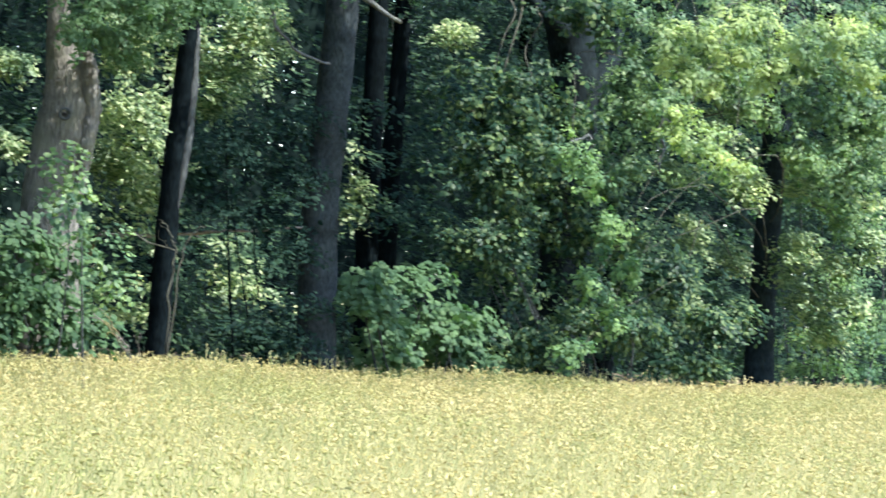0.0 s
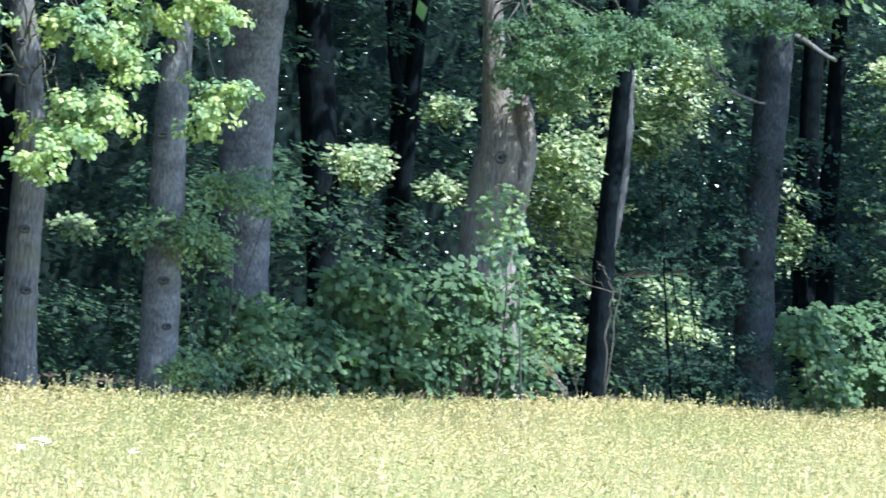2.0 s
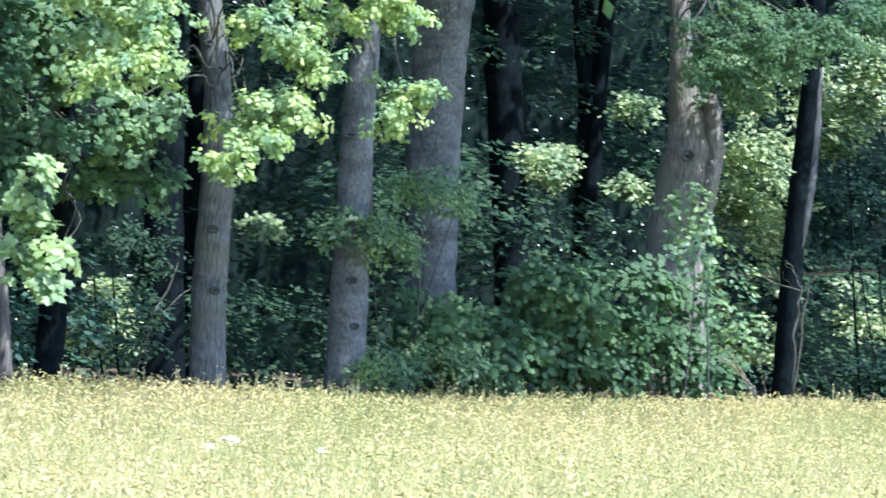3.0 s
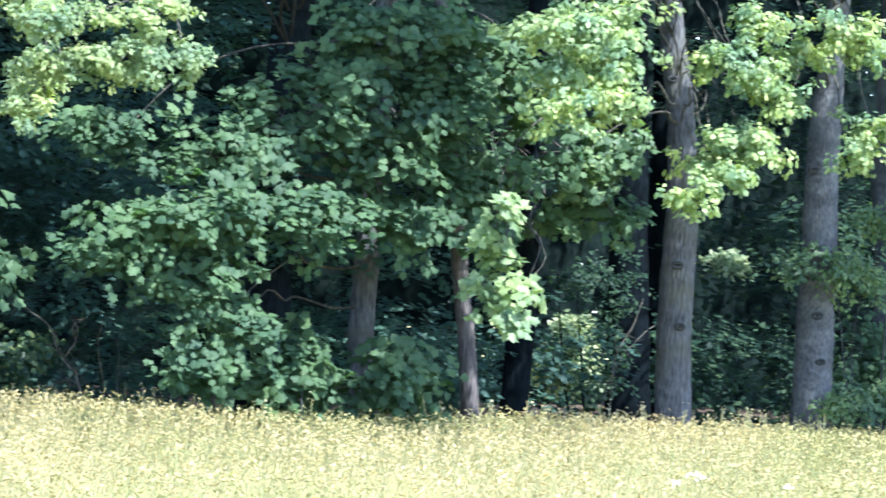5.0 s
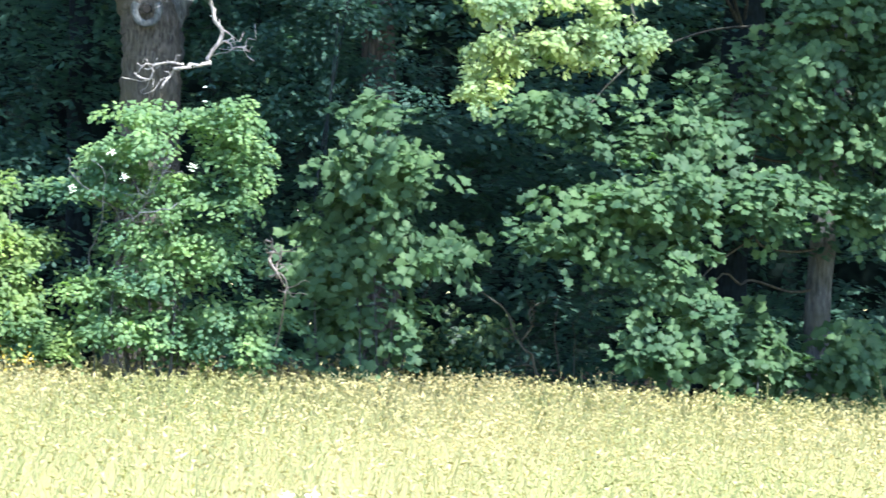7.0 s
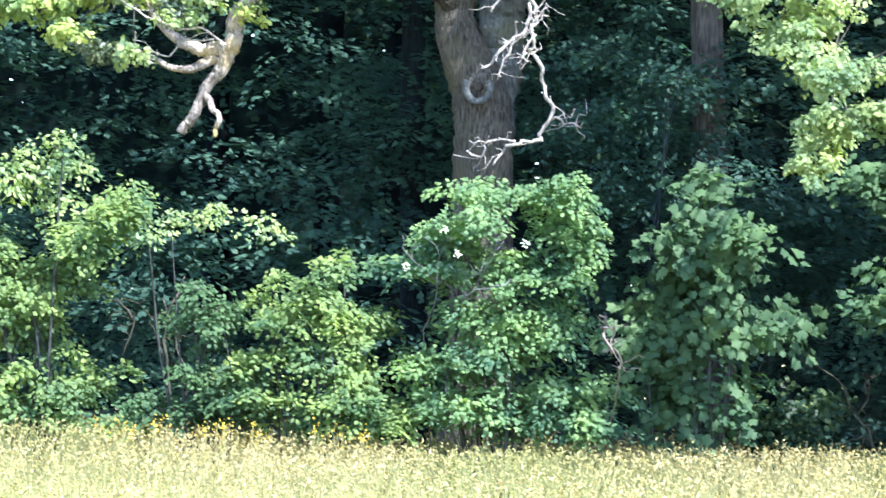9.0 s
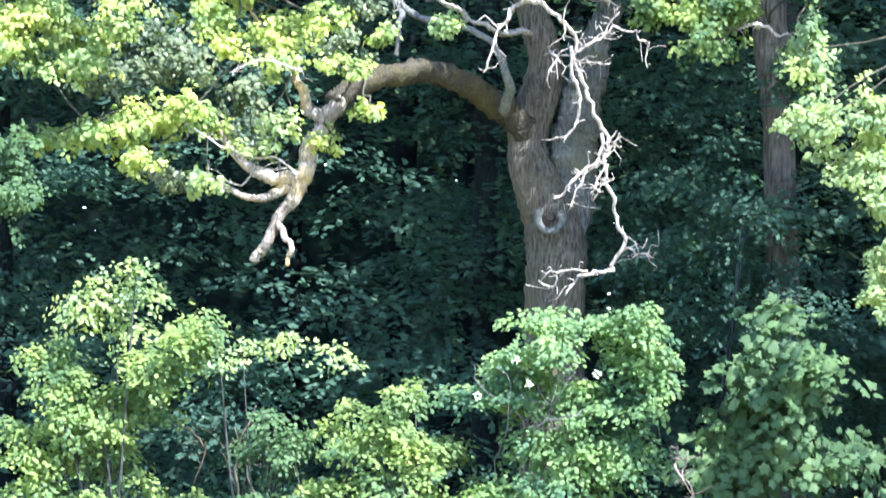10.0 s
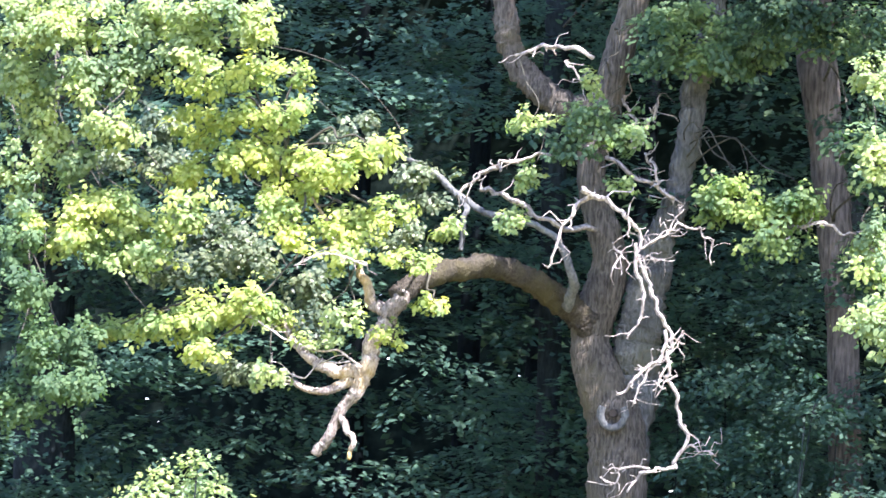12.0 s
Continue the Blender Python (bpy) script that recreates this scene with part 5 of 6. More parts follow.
bare.append([(-7.59, 40.12, 5.20, 0.022), (-7.65, 40.12, 4.86, 0.022), (-7.85, 40.11, 4.71, 0.022), (-7.96, 40.10, 4.55, 0.017), (-8.06, 40.10, 4.49, 0.012)])
bare.append([(-7.73, 40.12, 4.80, 0.017), (-7.84, 40.11, 4.59, 0.015), (-7.90, 40.11, 4.38, 0.010)])
bare.append([(-7.51, 40.13, 4.87, 0.015), (-7.64, 40.12, 4.63, 0.015), (-7.66, 40.12, 4.48, 0.010)])
bare.append([(-7.53, 40.13, 5.02, 0.012), (-7.45, 40.13, 5.11, 0.010), (-7.41, 40.14, 5.20, 0.007)])
bare.append([(-8.44, 40.17, 6.62, 0.039), (-8.65, 40.16, 6.40, 0.027), (-8.79, 40.15, 6.16, 0.020), (-8.90, 40.15, 5.82, 0.015)])
bare.append([(-7.93, 40.20, 6.06, 0.022), (-7.70, 40.22, 6.19, 0.017), (-7.53, 40.23, 6.35, 0.015), (-7.28, 40.24, 6.30, 0.012), (-7.15, 40.25, 6.18, 0.010), (-7.15, 40.25, 5.91, 0.007)])
bare.append([(-7.87, 40.21, 5.92, 0.015), (-7.72, 40.22, 5.95, 0.012), (-7.54, 40.23, 5.95, 0.007)])
bare.append([(-7.85, 40.21, 6.10, 0.015), (-7.61, 40.22, 6.26, 0.012), (-7.47, 40.23, 6.50, 0.007)])
bare.append([(-8.21, 40.19, 6.11, 0.017), (-8.11, 40.19, 6.00, 0.015), (-8.22, 40.19, 5.75, 0.010)])
bare.append([(-8.79, 41.45, 8.29, 0.030), (-9.11, 41.43, 8.40, 0.033), (-9.36, 41.42, 8.43, 0.028), (-9.66, 41.40, 8.31, 0.021)])
bare.append([(-9.10, 41.43, 8.26, 0.018), (-8.90, 41.45, 8.00, 0.013)])
bare.append([(-10.19, 41.28, 6.73, 0.028), (-10.05, 41.28, 6.85, 0.025), (-9.90, 41.28, 6.98, 0.030), (-9.75, 41.28, 7.11, 0.028), (-9.49, 41.28, 7.12, 0.025), (-9.11, 41.28, 7.16, 0.02)])
bare.append([(-9.95, 41.28, 6.79, 0.032), (-9.79, 41.28, 6.75, 0.034), (-9.53, 41.3, 6.66, 0.036), (-9.30, 41.4, 6.50, 0.036), (-9.07, 41.6, 6.41, 0.037), (-8.78, 42.0, 6.45, 0.043)])
bare.append([(-8.44, 42.2, 7.4, 0.022), (-8.29, 42.2, 7.73, 0.022), (-8.20, 42.2, 7.89, 0.02), (-8.16, 42.2, 8.03, 0.013)])
bare.append([(-8.44, 42.2, 7.45, 0.020), (-8.42, 42.2, 7.73, 0.022), (-8.54, 42.2, 7.88, 0.02), (-8.59, 42.2, 8.00, 0.014)])
bare.append([(-8.75, 42.2, 7.30, 0.03), (-8.38, 42.2, 7.06, 0.030), (-8.16, 42.2, 6.99, 0.027), (-8.02, 42.3, 6.86, 0.025)])
bare.append([(-8.30, 42.15, 7.35, 0.017), (-8.17, 42.15, 7.19, 0.022), (-8.14, 42.15, 7.00, 0.02)])
bare.append([(-6.59, 40.58, 6.39, 0.021), (-6.14, 40.61, 6.43, 0.021), (-5.93, 40.62, 6.41, 0.018), (-5.69, 40.64, 6.33, 0.012)])
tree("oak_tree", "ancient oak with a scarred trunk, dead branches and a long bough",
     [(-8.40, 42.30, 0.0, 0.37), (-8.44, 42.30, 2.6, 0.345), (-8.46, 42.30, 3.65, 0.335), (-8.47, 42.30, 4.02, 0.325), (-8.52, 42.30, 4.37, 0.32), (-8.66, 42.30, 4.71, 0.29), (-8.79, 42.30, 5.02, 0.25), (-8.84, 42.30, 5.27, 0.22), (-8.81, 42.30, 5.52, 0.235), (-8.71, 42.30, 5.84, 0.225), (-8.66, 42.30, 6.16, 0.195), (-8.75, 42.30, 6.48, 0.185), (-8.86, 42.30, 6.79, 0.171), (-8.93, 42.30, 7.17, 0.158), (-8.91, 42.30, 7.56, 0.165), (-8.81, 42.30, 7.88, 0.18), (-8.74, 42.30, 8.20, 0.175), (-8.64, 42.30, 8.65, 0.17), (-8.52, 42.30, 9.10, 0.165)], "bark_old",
     leafy,
     forks=limbs,
     # clumps near 10 m are unseen, added to shade the trunk and bough
     extra=[("oak", [(-4.9, 39.4, 10.3, 0.6, 0.3), (-5.4, 39.75, 10.2, 0.6, 0.3), (-5.9, 40.1, 10.1, 0.6, 0.3), (-6.4, 40.5, 10.1, 0.6, 0.3), (-6.9, 40.9, 10.0, 0.6, 0.3), (-7.4, 41.3, 10.0, 0.6, 0.3), (-5.6, 40.2, 10.6, 0.6, 0.3), (-6.3, 40.8, 10.6, 0.6, 0.3), (-7.0, 41.4, 10.6, 0.6, 0.3), (-7.6, 41.9, 10.4, 0.6, 0.3), (-7.6, 40.2, 9.9, 0.45, 0.25), (-7.15, 39.8, 10.0, 0.4, 0.22), (-7.5, 40.1, 10.3, 0.45, 0.25), (-6.9, 40.0, 10.0, 0.5, 0.3), (-7.3, 39.65, 10.2, 0.45, 0.25), (-7.0, 39.9, 10.5, 0.45, 0.25), (-7.6, 39.6, 9.9, 0.4, 0.2), (-6.6, 40.1, 10.4, 0.5, 0.3)]), ("shrub_sun", [(-6.99, 40.56, 6.62, 0.48, 0.24), (-6.44, 40.59, 6.33, 0.42, 0.36), (-6.68, 40.58, 6.50, 0.36, 0.24), (-7.12, 40.55, 6.73, 0.30, 0.18), (-6.27, 40.60, 6.58, 0.30, 0.18)]), ("oak", [(-6.61, 38.78, 10.44, 0.55, 0.35), (-6.18, 38.81, 10.56, 0.41, 0.29), (-8.54, 40.77, 7.40, 0.43, 0.27), (-8.29, 40.78, 7.29, 0.24, 0.18), (-8.90, 40.75, 7.15, 0.31, 0.15)]), ("lime", [(-9.34, 40.82, 7.46, 0.21, 0.12), (-8.29, 40.88, 6.81, 0.11, 0.085), (-9.34, 40.82, 6.90, 0.18, 0.13), (-9.47, 40.81, 6.37, 0.15, 0.12), (-8.68, 40.86, 7.91, 0.086, 0.12), (-10.12, 40.77, 6.26, 0.17, 0.098)]), ("pale", [(-10.87, 39.33, 5.16, 0.23, 0.12), (-11.16, 39.31, 4.91, 0.21, 0.11), (-11.69, 39.28, 4.53, 0.24, 0.095)])],
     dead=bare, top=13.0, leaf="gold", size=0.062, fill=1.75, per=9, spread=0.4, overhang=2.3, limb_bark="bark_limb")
scar(-8.46, 41.91, 4.41, 0.138, True)
leafy = [(-8.16, 39.69, 2.65, 0.27, 0.24), (-7.89, 39.71, 2.54, 0.35, 0.26), (-7.87, 39.71, 2.07, 0.47, 0.35), (-7.73, 39.72, 1.49, 0.53, 0.35), (-8.18, 39.69, 0.89, 0.47, 0.21), (-7.59, 39.72, 0.85, 0.47, 0.21), (-6.94, 39.76, 0.85, 0.41, 0.20), (-7.89, 39.71, 1.07, 0.53, 0.29), (-7.30, 39.74, 0.98, 0.53, 0.23), (-7.79, 39.71, 3.08, 0.53, 0.24), (-7.20, 39.75, 3.04, 0.35, 0.29), (-7.07, 39.76, 2.63, 0.29, 0.29), (-8.26, 39.68, 2.24, 0.29, 0.24), (-8.72, 39.66, 2.37, 0.24, 0.15), (-7.53, 39.73, 2.32, 0.53, 0.29), (-7.98, 39.70, 1.78, 0.59, 0.35)]
leafy += [(-7.27, 39.74, 1.86, 0.53, 0.35), (-8.20, 39.69, 1.24, 0.53, 0.35), (-7.55, 39.73, 1.26, 0.53, 0.41), (-7.02, 39.76, 1.28, 0.41, 0.41), (-7.90, 39.46, 2.87, 0.22, 0.13), (-8.29, 39.70, 2.81, 0.21, 0.13), (-8.54, 39.94, 2.54, 0.15, 0.15), (-6.94, 39.58, 3.12, 0.18, 0.18), (-6.85, 39.82, 2.78, 0.18, 0.18)]
shrub("elder_bush", "flowering elder round the foot of the old oak",
      leafy, shape="plain", size=0.06, up=0.95, torn=(4, 0.4, 0.8, 0.8), fill=1.5, shoots=2)
blossom(-8.50, 38.67, 2.35)
blossom(-8.11, 38.69, 2.74)
blossom(-7.97, 38.70, 2.51)
blossom(-7.27, 38.70, 2.62)
shrub("bush", "bright green bush at the meadow edge",
      [(-10.14, 39.57, 2.05, 0.24, 0.21), (-9.66, 39.60, 1.95, 0.33, 0.25), (-9.37, 39.62, 2.29, 0.30, 0.18), (-9.29, 39.62, 1.79, 0.47, 0.35), (-9.39, 39.62, 1.31, 0.53, 0.35), (-9.88, 39.59, 1.53, 0.47, 0.36), (-10.10, 39.57, 1.04, 0.47, 0.30), (-9.26, 39.62, 0.96, 0.53, 0.24), (-9.97, 39.58, 0.81, 0.47, 0.18), (-9.37, 39.62, 0.78, 0.53, 0.17), (-8.77, 39.65, 0.77, 0.35, 0.17)], leaf="shrub_sun", shape="plain", size=0.06, up=0.95, torn=(4, 0.4, 0.8, 0.8), fill=1.4, shoots=2)
shrub("bush", "shady green bush at the meadow edge",
      [(-10.87, 39.53, 1.97, 0.36, 0.24), (-10.79, 39.53, 1.49, 0.36, 0.36), (-10.83, 39.53, 0.96, 0.53, 0.27), (-10.47, 39.55, 1.15, 0.36, 0.30), (-10.82, 39.53, 0.75, 0.48, 0.17), (-10.40, 39.56, 0.80, 0.36, 0.18)], leaf="maple", shape="plain", size=0.06, up=0.95, torn=(4, 0.4, 0.8, 0.8), fill=1.2, shoots=2)
shrub("bush", "sunlit tall bush with bright leaves",
      [(-13.22, 39.39, 2.48, 0.42, 0.36), (-12.89, 39.41, 2.13, 0.54, 0.42), (-12.45, 39.43, 1.91, 0.48, 0.36), (-13.18, 39.39, 1.64, 0.48, 0.42), (-12.49, 39.43, 1.37, 0.54, 0.30), (-13.22, 39.39, 1.04, 0.42, 0.30), (-11.98, 39.46, 0.97, 0.54, 0.24), (-11.87, 39.47, 2.77, 0.30, 0.33), (-12.10, 39.45, 2.40, 0.36, 0.30), (-13.14, 39.40, 0.71, 0.48, 0.21), (-12.40, 39.44, 0.77, 0.48, 0.23), (-11.67, 39.48, 0.74, 0.42, 0.17), (-11.66, 39.16, 2.88, 0.19, 0.21), (-11.97, 39.40, 2.52, 0.24, 0.15)], leaf="shrub_sun", shape="plain", size=0.06, up=0.95, torn=(4, 0.4, 0.8, 0.8), fill=1.4, shoots=2)
shrub("sapling", "thin sapling in the sun above the bushes",
      [(-12.34, 39.16, 3.45, 0.17, 0.13), (-12.56, 39.40, 3.19, 0.15, 0.11), (-12.36, 39.64, 3.27, 0.13, 0.11), (-12.90, 39.28, 3.21, 0.21, 0.16), (-12.46, 39.52, 2.93, 0.15, 0.08), (-12.91, 39.16, 3.01, 0.15, 0.08), (-12.76, 39.40, 3.40, 0.12, 0.08)], leaf="lime", size=0.07, fill=1.5, stems=2)
shrub("bush", "arching spray of silvery leaves",
      [(-11.34, 39.06, 2.58, 0.14, 0.08), (-11.17, 39.30, 2.74, 0.15, 0.07), (-10.97, 39.54, 2.84, 0.18, 0.06), (-10.56, 39.18, 2.87, 0.18, 0.06), (-10.32, 39.42, 2.80, 0.17, 0.05), (-9.95, 39.06, 2.66, 0.12, 0.05)], leaf="lime", size=0.06, fill=1.6, stems=2, shoots=1)
leafy = [(-14.40, 38.76, 8.09, 0.55, 0.36), (-13.78, 39.00, 8.17, 0.55, 0.33), (-14.53, 39.24, 7.56, 0.55, 0.37), (-13.67, 38.88, 7.51, 0.48, 0.36), (-13.09, 39.12, 8.20, 0.43, 0.30), (-12.38, 38.76, 8.15, 0.48, 0.30), (-11.95, 39.00, 8.17, 0.27, 0.33), (-14.24, 39.24, 7.07, 0.49, 0.28), (-13.41, 38.88, 7.00, 0.36, 0.21), (-13.29, 39.12, 7.74, 0.21, 0.18), (-12.61, 38.76, 7.87, 0.36, 0.21), (-14.56, 39.00, 6.48, 0.30, 0.43), (-14.08, 39.24, 6.64, 0.37, 0.24)]
tree("oak_tree", "great oak with grey-green boughs in the sun",
     [(-16.06, 45.40, 0.000, 0.37), (-16.42, 45.40, 6.02, 0.34), (-16.59, 45.40, 7.43, 0.33), (-16.84, 45.40, 9.99, 0.32)], "bark_dark",
     # paler, greyer and darker maple leaves paint sun and shade on the boughs
     leafy, extra=[("pale_gold", [(-14.01, 39.16, 6.02, 0.43, 0.36), (-13.60, 39.40, 6.18, 0.43, 0.30), (-13.22, 39.64, 6.10, 0.37, 0.31), (-13.78, 39.28, 5.74, 0.49, 0.21), (-13.22, 39.52, 5.72, 0.37, 0.21), (-12.63, 39.16, 6.24, 0.30, 0.24)]), ("maple", [(-14.30, 38.67, 5.23, 0.30, 0.33), (-14.15, 38.90, 4.66, 0.36, 0.30), (-14.38, 39.13, 4.06, 0.42, 0.37), (-13.75, 38.78, 4.18, 0.42, 0.27), (-13.85, 39.13, 4.75, 0.37, 0.24), (-14.31, 38.78, 5.79, 0.24, 0.24)]), ("oak_shade", [(-13.71, 40.96, 6.95, 0.51, 0.25), (-13.54, 41.20, 7.34, 0.32, 0.25), (-13.02, 41.44, 6.20, 0.51, 0.29), (-13.27, 41.08, 5.77, 0.44, 0.25), (-11.89, 41.32, 5.58, 0.35, 0.25), (-12.46, 40.96, 5.90, 0.44, 0.25), (-11.70, 41.20, 5.13, 0.25, 0.25), (-12.66, 41.44, 4.75, 0.38, 0.19), (-11.28, 41.08, 7.27, 0.37, 0.25), (-10.67, 41.32, 6.81, 0.37, 0.25), (-10.79, 40.96, 6.14, 0.37, 0.19)])],
     top=13.0, leaf="pale", size=0.062, fill=1.9, per=9, spread=0.4, overhang=0.0)

# ---- dead wood ----
dead_wood("fallen_branch", "bare grey branch leaning out of the wood",
          [[(-3.74, 41.36, -0.050, 0.019), (-3.99, 41.34, 0.84, 0.019), (-4.17, 41.33, 1.03, 0.017), (-4.30, 41.32, 1.31, 0.013), (-4.63, 41.30, 1.53, 0.008)], [(-4.12, 41.33, 0.99, 0.015), (-4.04, 41.34, 1.26, 0.013), (-3.93, 41.34, 1.42, 0.008)], [(-3.77, 41.35, 0.61, 0.013), (-4.05, 41.34, 0.75, 0.011), (-4.28, 41.32, 0.65, 0.008)]])
dead_wood("dead_sapling", "thin bare stem in the shade",
          [[(-3.69, 41.66, -0.050, 0.013), (-3.76, 41.65, 0.91, 0.011), (-3.76, 41.65, 1.40, 0.008)], [(-3.59, 41.66, 0.56, 0.011), (-3.58, 41.67, 0.92, 0.008), (-3.61, 41.66, 1.22, 0.006)]], twigs=1)
dead_wood("dead_sapling", "two bare leaning stems beside the grey trunk",
          [[(1.68, 44.41, -0.050, 0.016), (1.86, 44.61, 1.24, 0.014), (2.17, 44.96, 1.95, 0.009)], [(1.73, 44.46, 0.65, 0.014), (1.93, 44.68, 1.27, 0.011), (2.33, 45.14, 1.65, 0.009)]], twigs=2, thin=0.6)
dead_wood("fallen_branch", "pale broken twigs on the ground by the dark trunk",
          [[(10.35, 50.95, -0.05, 0.012), (10.22, 50.90, 0.66, 0.012), (10.09, 50.90, 0.86, 0.014), (9.89, 50.90, 1.03, 0.011), (9.66, 50.90, 1.22, 0.007)], [(10.15, 50.90, 0.77, 0.009), (9.97, 50.90, 1.00, 0.009), (9.65, 50.90, 1.12, 0.006)], [(10.22, 50.90, 0.66, 0.009), (10.07, 50.90, 0.82, 0.008), (9.88, 50.90, 0.86, 0.006)], [(10.35, 50.90, 0.2, 0.008), (10.31, 50.90, 0.83, 0.007), (10.33, 50.90, 0.95, 0.004)], [(10.20, 50.90, 0.65, 0.009), (9.97, 50.90, 0.99, 0.009), (9.76, 50.90, 1.25, 0.006)]], mat="bark_moss", twigs=1, reach=0.2)
dead_wood("fallen_log", "thin pale trunk lying propped behind the leaning trunk",
          [[(10.64, 56.0, 2.28, 0.05), (11.18, 56.0, 2.33, 0.048), (11.78, 56.0, 2.36, 0.042), (12.79, 56.0, 2.48, 0.038), (13.73, 56.0, 2.60, 0.03)], [(10.64, 56.0, 2.28, 0.045), (10.3, 56.3, 1.2, 0.05), (10.1, 56.5, -0.05, 0.055)]], mat="bark_moss", twigs=3, thin=0.6)
dead_wood("dead_sapling", "thin grey stems against the leaning trunk",
          [[(11.16, 53.0, -0.05, 0.03), (11.16, 53.00, 1.18, 0.026), (11.18, 53.00, 1.81, 0.026), (11.20, 53.00, 2.13, 0.02), (11.13, 53.00, 2.28, 0.017), (10.96, 53.00, 2.47, 0.013)], [(11.21, 53.0, -0.05, 0.026), (11.23, 53.00, 1.34, 0.024), (11.26, 53.00, 1.90, 0.023), (11.33, 53.00, 2.22, 0.019), (11.48, 53.00, 2.40, 0.013), (11.60, 53.00, 2.47, 0.01)], [(10.13, 53.00, 2.31, 0.014), (10.53, 53.00, 2.32, 0.018), (11.18, 53.00, 2.1, 0.018)]], twigs=2, thin=0.5)
dead_wood("dry_shoot", "dry golden shoot beside the elder",
          [[(-6.75, 40.35, -0.05, 0.011), (-6.36, 39.32, 1.37, 0.011), (-6.43, 39.31, 1.6, 0.013)], [(-6.45, 39.31, 1.54, 0.019), (-6.54, 39.3, 1.74, 0.019), (-6.49, 39.31, 1.82, 0.017), (-6.59, 39.3, 1.93, 0.013)], [(-6.54, 39.31, 1.56, 0.013), (-6.45, 39.31, 1.71, 0.015), (-6.44, 39.31, 1.88, 0.009)]], mat="bark_moss", twigs=3)
dead_wood("bare_stem", "thin bare grey twigs standing in the elder",
          [[(-8.01, 39.90, 0.37, 0.014), (-8.08, 39.70, 1.73, 0.012), (-8.18, 39.50, 2.13, 0.010), (-8.52, 39.30, 2.40, 0.007), (-8.66, 39.20, 2.69, 0.005)], [(-8.07, 39.60, 1.84, 0.010), (-7.89, 39.30, 2.20, 0.009), (-7.68, 39.20, 2.55, 0.006), (-7.60, 39.20, 2.73, 0.004)], [(-8.18, 39.50, 2.13, 0.008), (-7.84, 39.20, 2.31, 0.006), (-7.74, 39.20, 2.67, 0.004)], [(-8.43, 39.90, 0.35, 0.012), (-8.51, 39.70, 1.71, 0.010), (-8.30, 39.30, 2.12, 0.008), (-8.30, 39.20, 2.58, 0.005)], [(-7.99, 39.25, 2.08, 0.012), (-7.72, 39.20, 2.17, 0.010), (-7.51, 39.20, 2.27, 0.005)]], mat="bark_grey", twigs=5, reach=0.3)
dead_wood("bare_stem", "tangle of bare grey stems in the bushes",
          [[(-11.33, 40.60, -0.050, 0.021), (-11.53, 40.59, 1.35, 0.021), (-11.52, 40.59, 1.84, 0.018), (-11.36, 40.60, 2.21, 0.012)], [(-11.31, 40.60, 0.87, 0.018), (-11.42, 40.59, 1.42, 0.015), (-11.59, 40.58, 1.96, 0.012)], [(-12.01, 40.56, 1.33, 0.015), (-11.90, 40.57, 1.70, 0.015), (-12.10, 40.55, 1.94, 0.012)]], twigs=6, reach=0.4)

# ---- white flowers in the meadow ----
umbel(1.50, 25.34, 0.62)
umbel(1.69, 26.89, 0.62)
umbel(1.73, 26.54, 0.62)
umbel(2.24, 25.51, 0.62)
umbel(-2.69, 16.92, 0.62)
umbel(-2.62, 17.20, 0.62)

# ---- sunlit layers of leaves inside the wood, the sun put into their colour ----
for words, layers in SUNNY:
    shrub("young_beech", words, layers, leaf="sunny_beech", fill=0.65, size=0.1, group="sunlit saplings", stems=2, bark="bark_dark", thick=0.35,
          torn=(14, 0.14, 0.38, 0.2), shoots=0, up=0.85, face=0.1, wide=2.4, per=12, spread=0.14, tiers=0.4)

# ---- the depth of the wood ----
def far_woods(name, label, seed, near, far, count, size, fill, low, high, span=(-23, 36), leaf="beech"):
    """Understorey and crowns behind the first trees, in layers, thinning to gaps of light."""
    rng = np.random.default_rng(seed)
    rows = []
    for i in range(count):
        d = rng.uniform(near, far)
        x = rng.uniform(*span) * (1 + d / 90)
        if x > 0.385 * (float(edge(x)) + d) and rng.random() < 0.3:
            continue
        a = rng.uniform(0.8, 2.0)
        z = rng.uniform(low, high)
        if x > 3 and z > 8.5:
            continue
        if not shades_sun_point(x, float(edge(x)) + d, z, a + 0.3):
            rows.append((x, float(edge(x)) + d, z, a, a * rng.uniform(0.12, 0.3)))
    s, o, w, _ = clump_spots(rows, size, fill, rng, up=1.2, face=0.15, per=24, wide=3.5, spread=0.16, shoots=0)
    v, f = leaf_mesh(s, o, w, size, "simple", rng, 0.12)
    ob = link_mesh(name, v, f, [leaf])
    tagged(ob, label, "woods", kind="stuff")


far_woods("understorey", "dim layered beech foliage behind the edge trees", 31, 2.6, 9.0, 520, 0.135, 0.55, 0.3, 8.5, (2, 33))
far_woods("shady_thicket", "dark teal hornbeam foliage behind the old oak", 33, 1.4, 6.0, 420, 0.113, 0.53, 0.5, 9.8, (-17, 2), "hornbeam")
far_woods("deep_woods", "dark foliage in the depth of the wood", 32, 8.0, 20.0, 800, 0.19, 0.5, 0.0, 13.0)


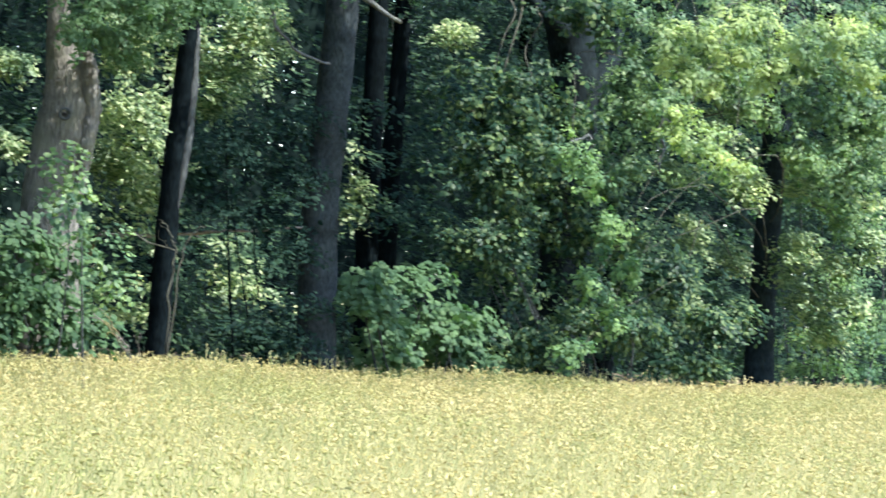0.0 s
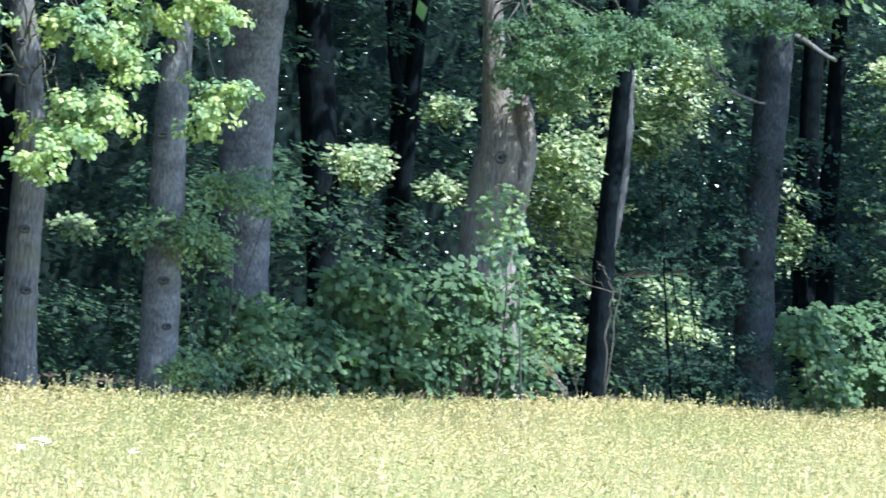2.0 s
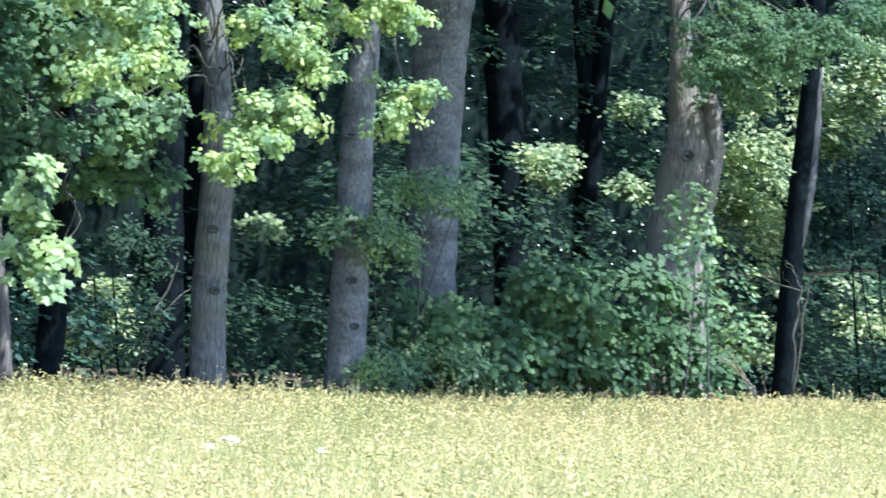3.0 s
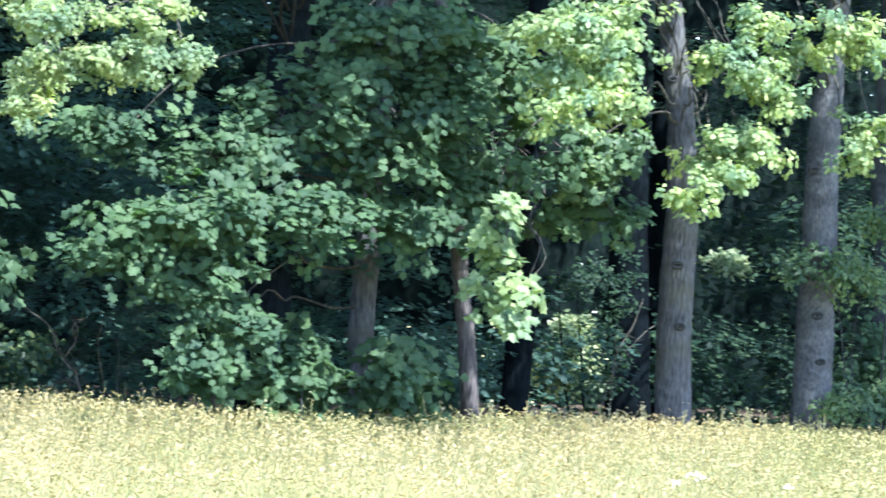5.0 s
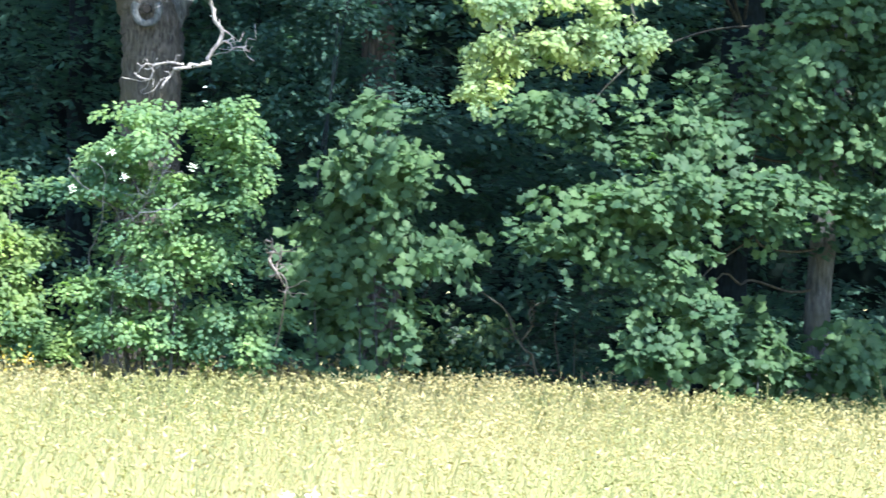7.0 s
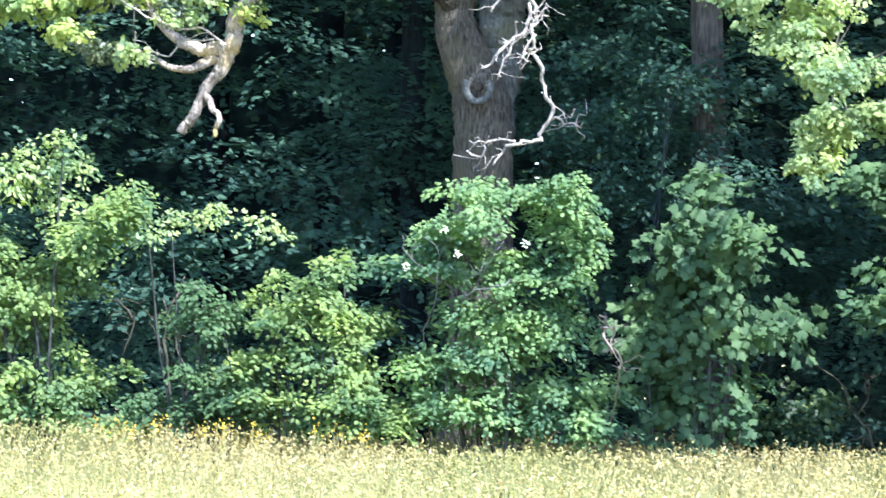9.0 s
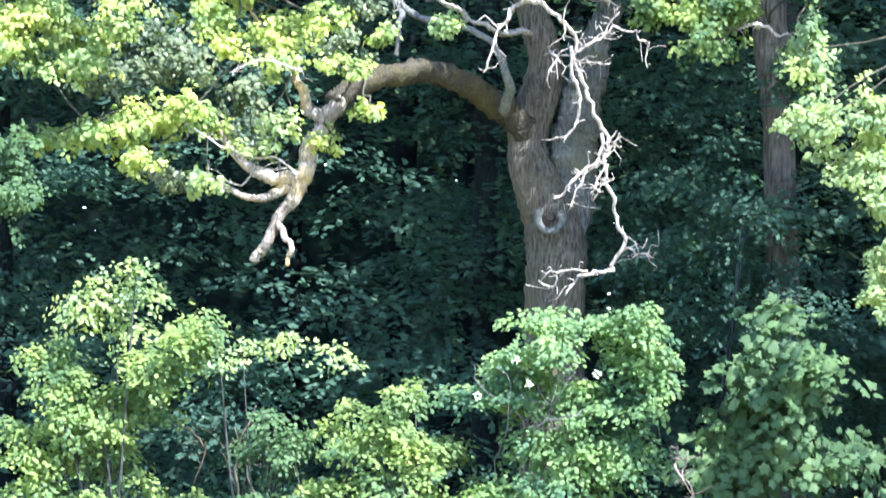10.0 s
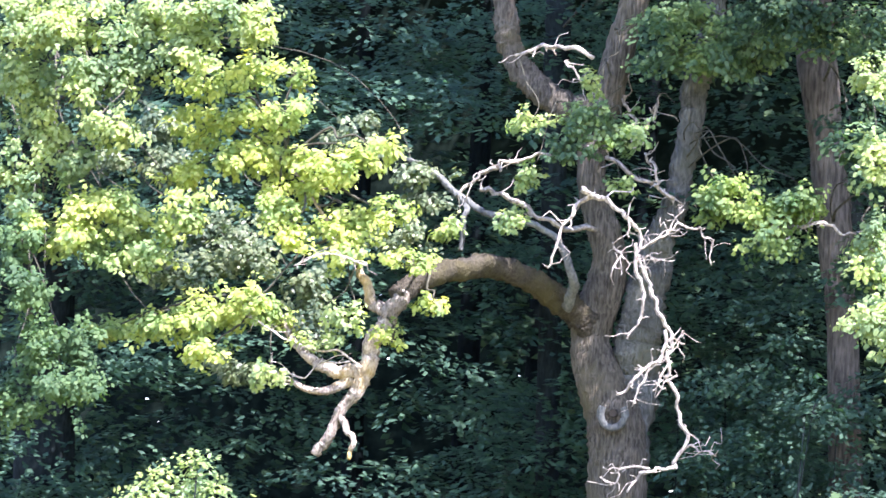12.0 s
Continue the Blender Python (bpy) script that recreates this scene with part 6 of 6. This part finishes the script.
def distance():
    """A near-black sheet for the shade behind the last leaves, broken by many small gaps to the open land beyond."""
    rng = np.random.default_rng(77)
    xs, zs = np.arange(-60, 70, 0.3), np.concatenate([np.arange(0, 15, 0.22), [16, 18, 21]])
    gx, gz = np.meshgrid(xs, zs)
    gy = edge(gx) + 26 + rng.uniform(-0.04, 0.04, gx.shape)
    gx = gx + rng.uniform(-0.09, 0.09, gx.shape)
    gz = gz + rng.uniform(-0.08, 0.08, gz.shape) * (gz > 0.1)
    v = np.stack([gx.ravel(), gy.ravel(), gz.ravel()], 1)
    w = len(xs)
    i = np.arange((len(zs) - 1) * w).reshape(-1, w)[:, :-1].ravel()
    x, z = v[i, 0], v[i, 2]
    open_wood = 0.5 + 0.5 * np.sin(x * 0.55 + 1.2 * np.sin(z * 0.9)) * np.sin(z * 0.8 + 0.7 * np.sin(x * 0.3))
    gap = rng.random(len(i)) < np.where((x > 2) & (x < 45), 0.55, 0.07) * open_wood ** 2.5
    gap &= (z > 0.6) & (z < 13)
    # each gap is a small hole in its patch, with four faces round it
    quad = np.stack([i, i + 1, i + w + 1, i + w], 1)
    q = quad[gap]
    c = v[q].mean(1)[:, None] + rng.uniform(-0.06, 0.06, (len(q), 1, 3)) * np.array([1, 0, 0.8])
    inner = c + (v[q] - v[q].mean(1)[:, None]) * rng.uniform(0.5, 1.2, (len(q), 4, 1)) * (0.06 + 0.3 * rng.random((len(q), 1, 1)) ** 2) * np.array([1, 1, 0.7])
    k = len(v) + np.arange(len(q) * 4).reshape(-1, 4)
    ring = [np.stack([q[:, e], q[:, (e + 1) % 4], k[:, (e + 1) % 4], k[:, e]], 1) for e in range(4)]
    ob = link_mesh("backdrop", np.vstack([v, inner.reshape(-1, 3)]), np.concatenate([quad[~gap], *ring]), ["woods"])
    tagged(ob, "dark sheet for the wood's shaded depth, with small bright gaps", "woods", kind="structure")


distance()


def far_trunks():
    rng = np.random.default_rng(5)
    for x, d, r in ((-21, 9, 0.2), (-14.0, 11, 0.16), (-12.6, 11.2, 0.18), (-12.0, 12.5, 0.21), (-10.9, 13, 0.15), (-8, 15, 0.2), (3, 12, 0.16), (9.5, 10, 0.15),
                    (14, 12, 0.2), (21, 9, 0.15), (25, 12, 0.16), (30, 8, 0.15), (32, 14, 0.2)):
        y = float(edge(x)) + d
        lean = rng.normal(0, 0.25)
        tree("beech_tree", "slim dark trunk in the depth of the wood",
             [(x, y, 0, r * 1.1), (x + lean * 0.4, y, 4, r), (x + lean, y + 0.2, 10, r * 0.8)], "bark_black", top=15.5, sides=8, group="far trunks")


far_trunks()


def canopy():
    """Unseen high crowns of the wood, over the trunks, added to shade its inside."""
    rng = np.random.default_rng(8)
    rows = []
    for i in range(520):
        x = rng.uniform(-26, 44) if i < 330 else rng.uniform(-22, 2)
        d = rng.uniform(-1.5 if x < 1 else 1.0, 28)
        z = rng.uniform(12.5, 20)
        # further clumps far back, added to keep sun off the backdrop
        if i > 420:
            x, d, z = rng.uniform(-27, 5), rng.uniform(15, 27), rng.uniform(15, 21)
        if x < 4:
            z = max(z, 3.6 + 0.19 * (42 + d))
        if x > 4 and i % 5 < 2:
            continue
        a = rng.uniform(1.5, 2.8)
        if not shades_sun_point(x, float(edge(x)) + d, z, a + 0.3):
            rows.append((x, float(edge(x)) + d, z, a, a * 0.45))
    s, o, w, _ = clump_spots(rows, 0.46, 0.6, rng, up=1.0, face=0.3, shoots=0)
    v, f = leaf_mesh(s, o, w, 0.46, "simple", rng)
    ob = link_mesh("wood_canopy", v, f, ["beech"])
    tagged(ob, "high leafy canopy of the wood", "woods", kind="stuff")


canopy()
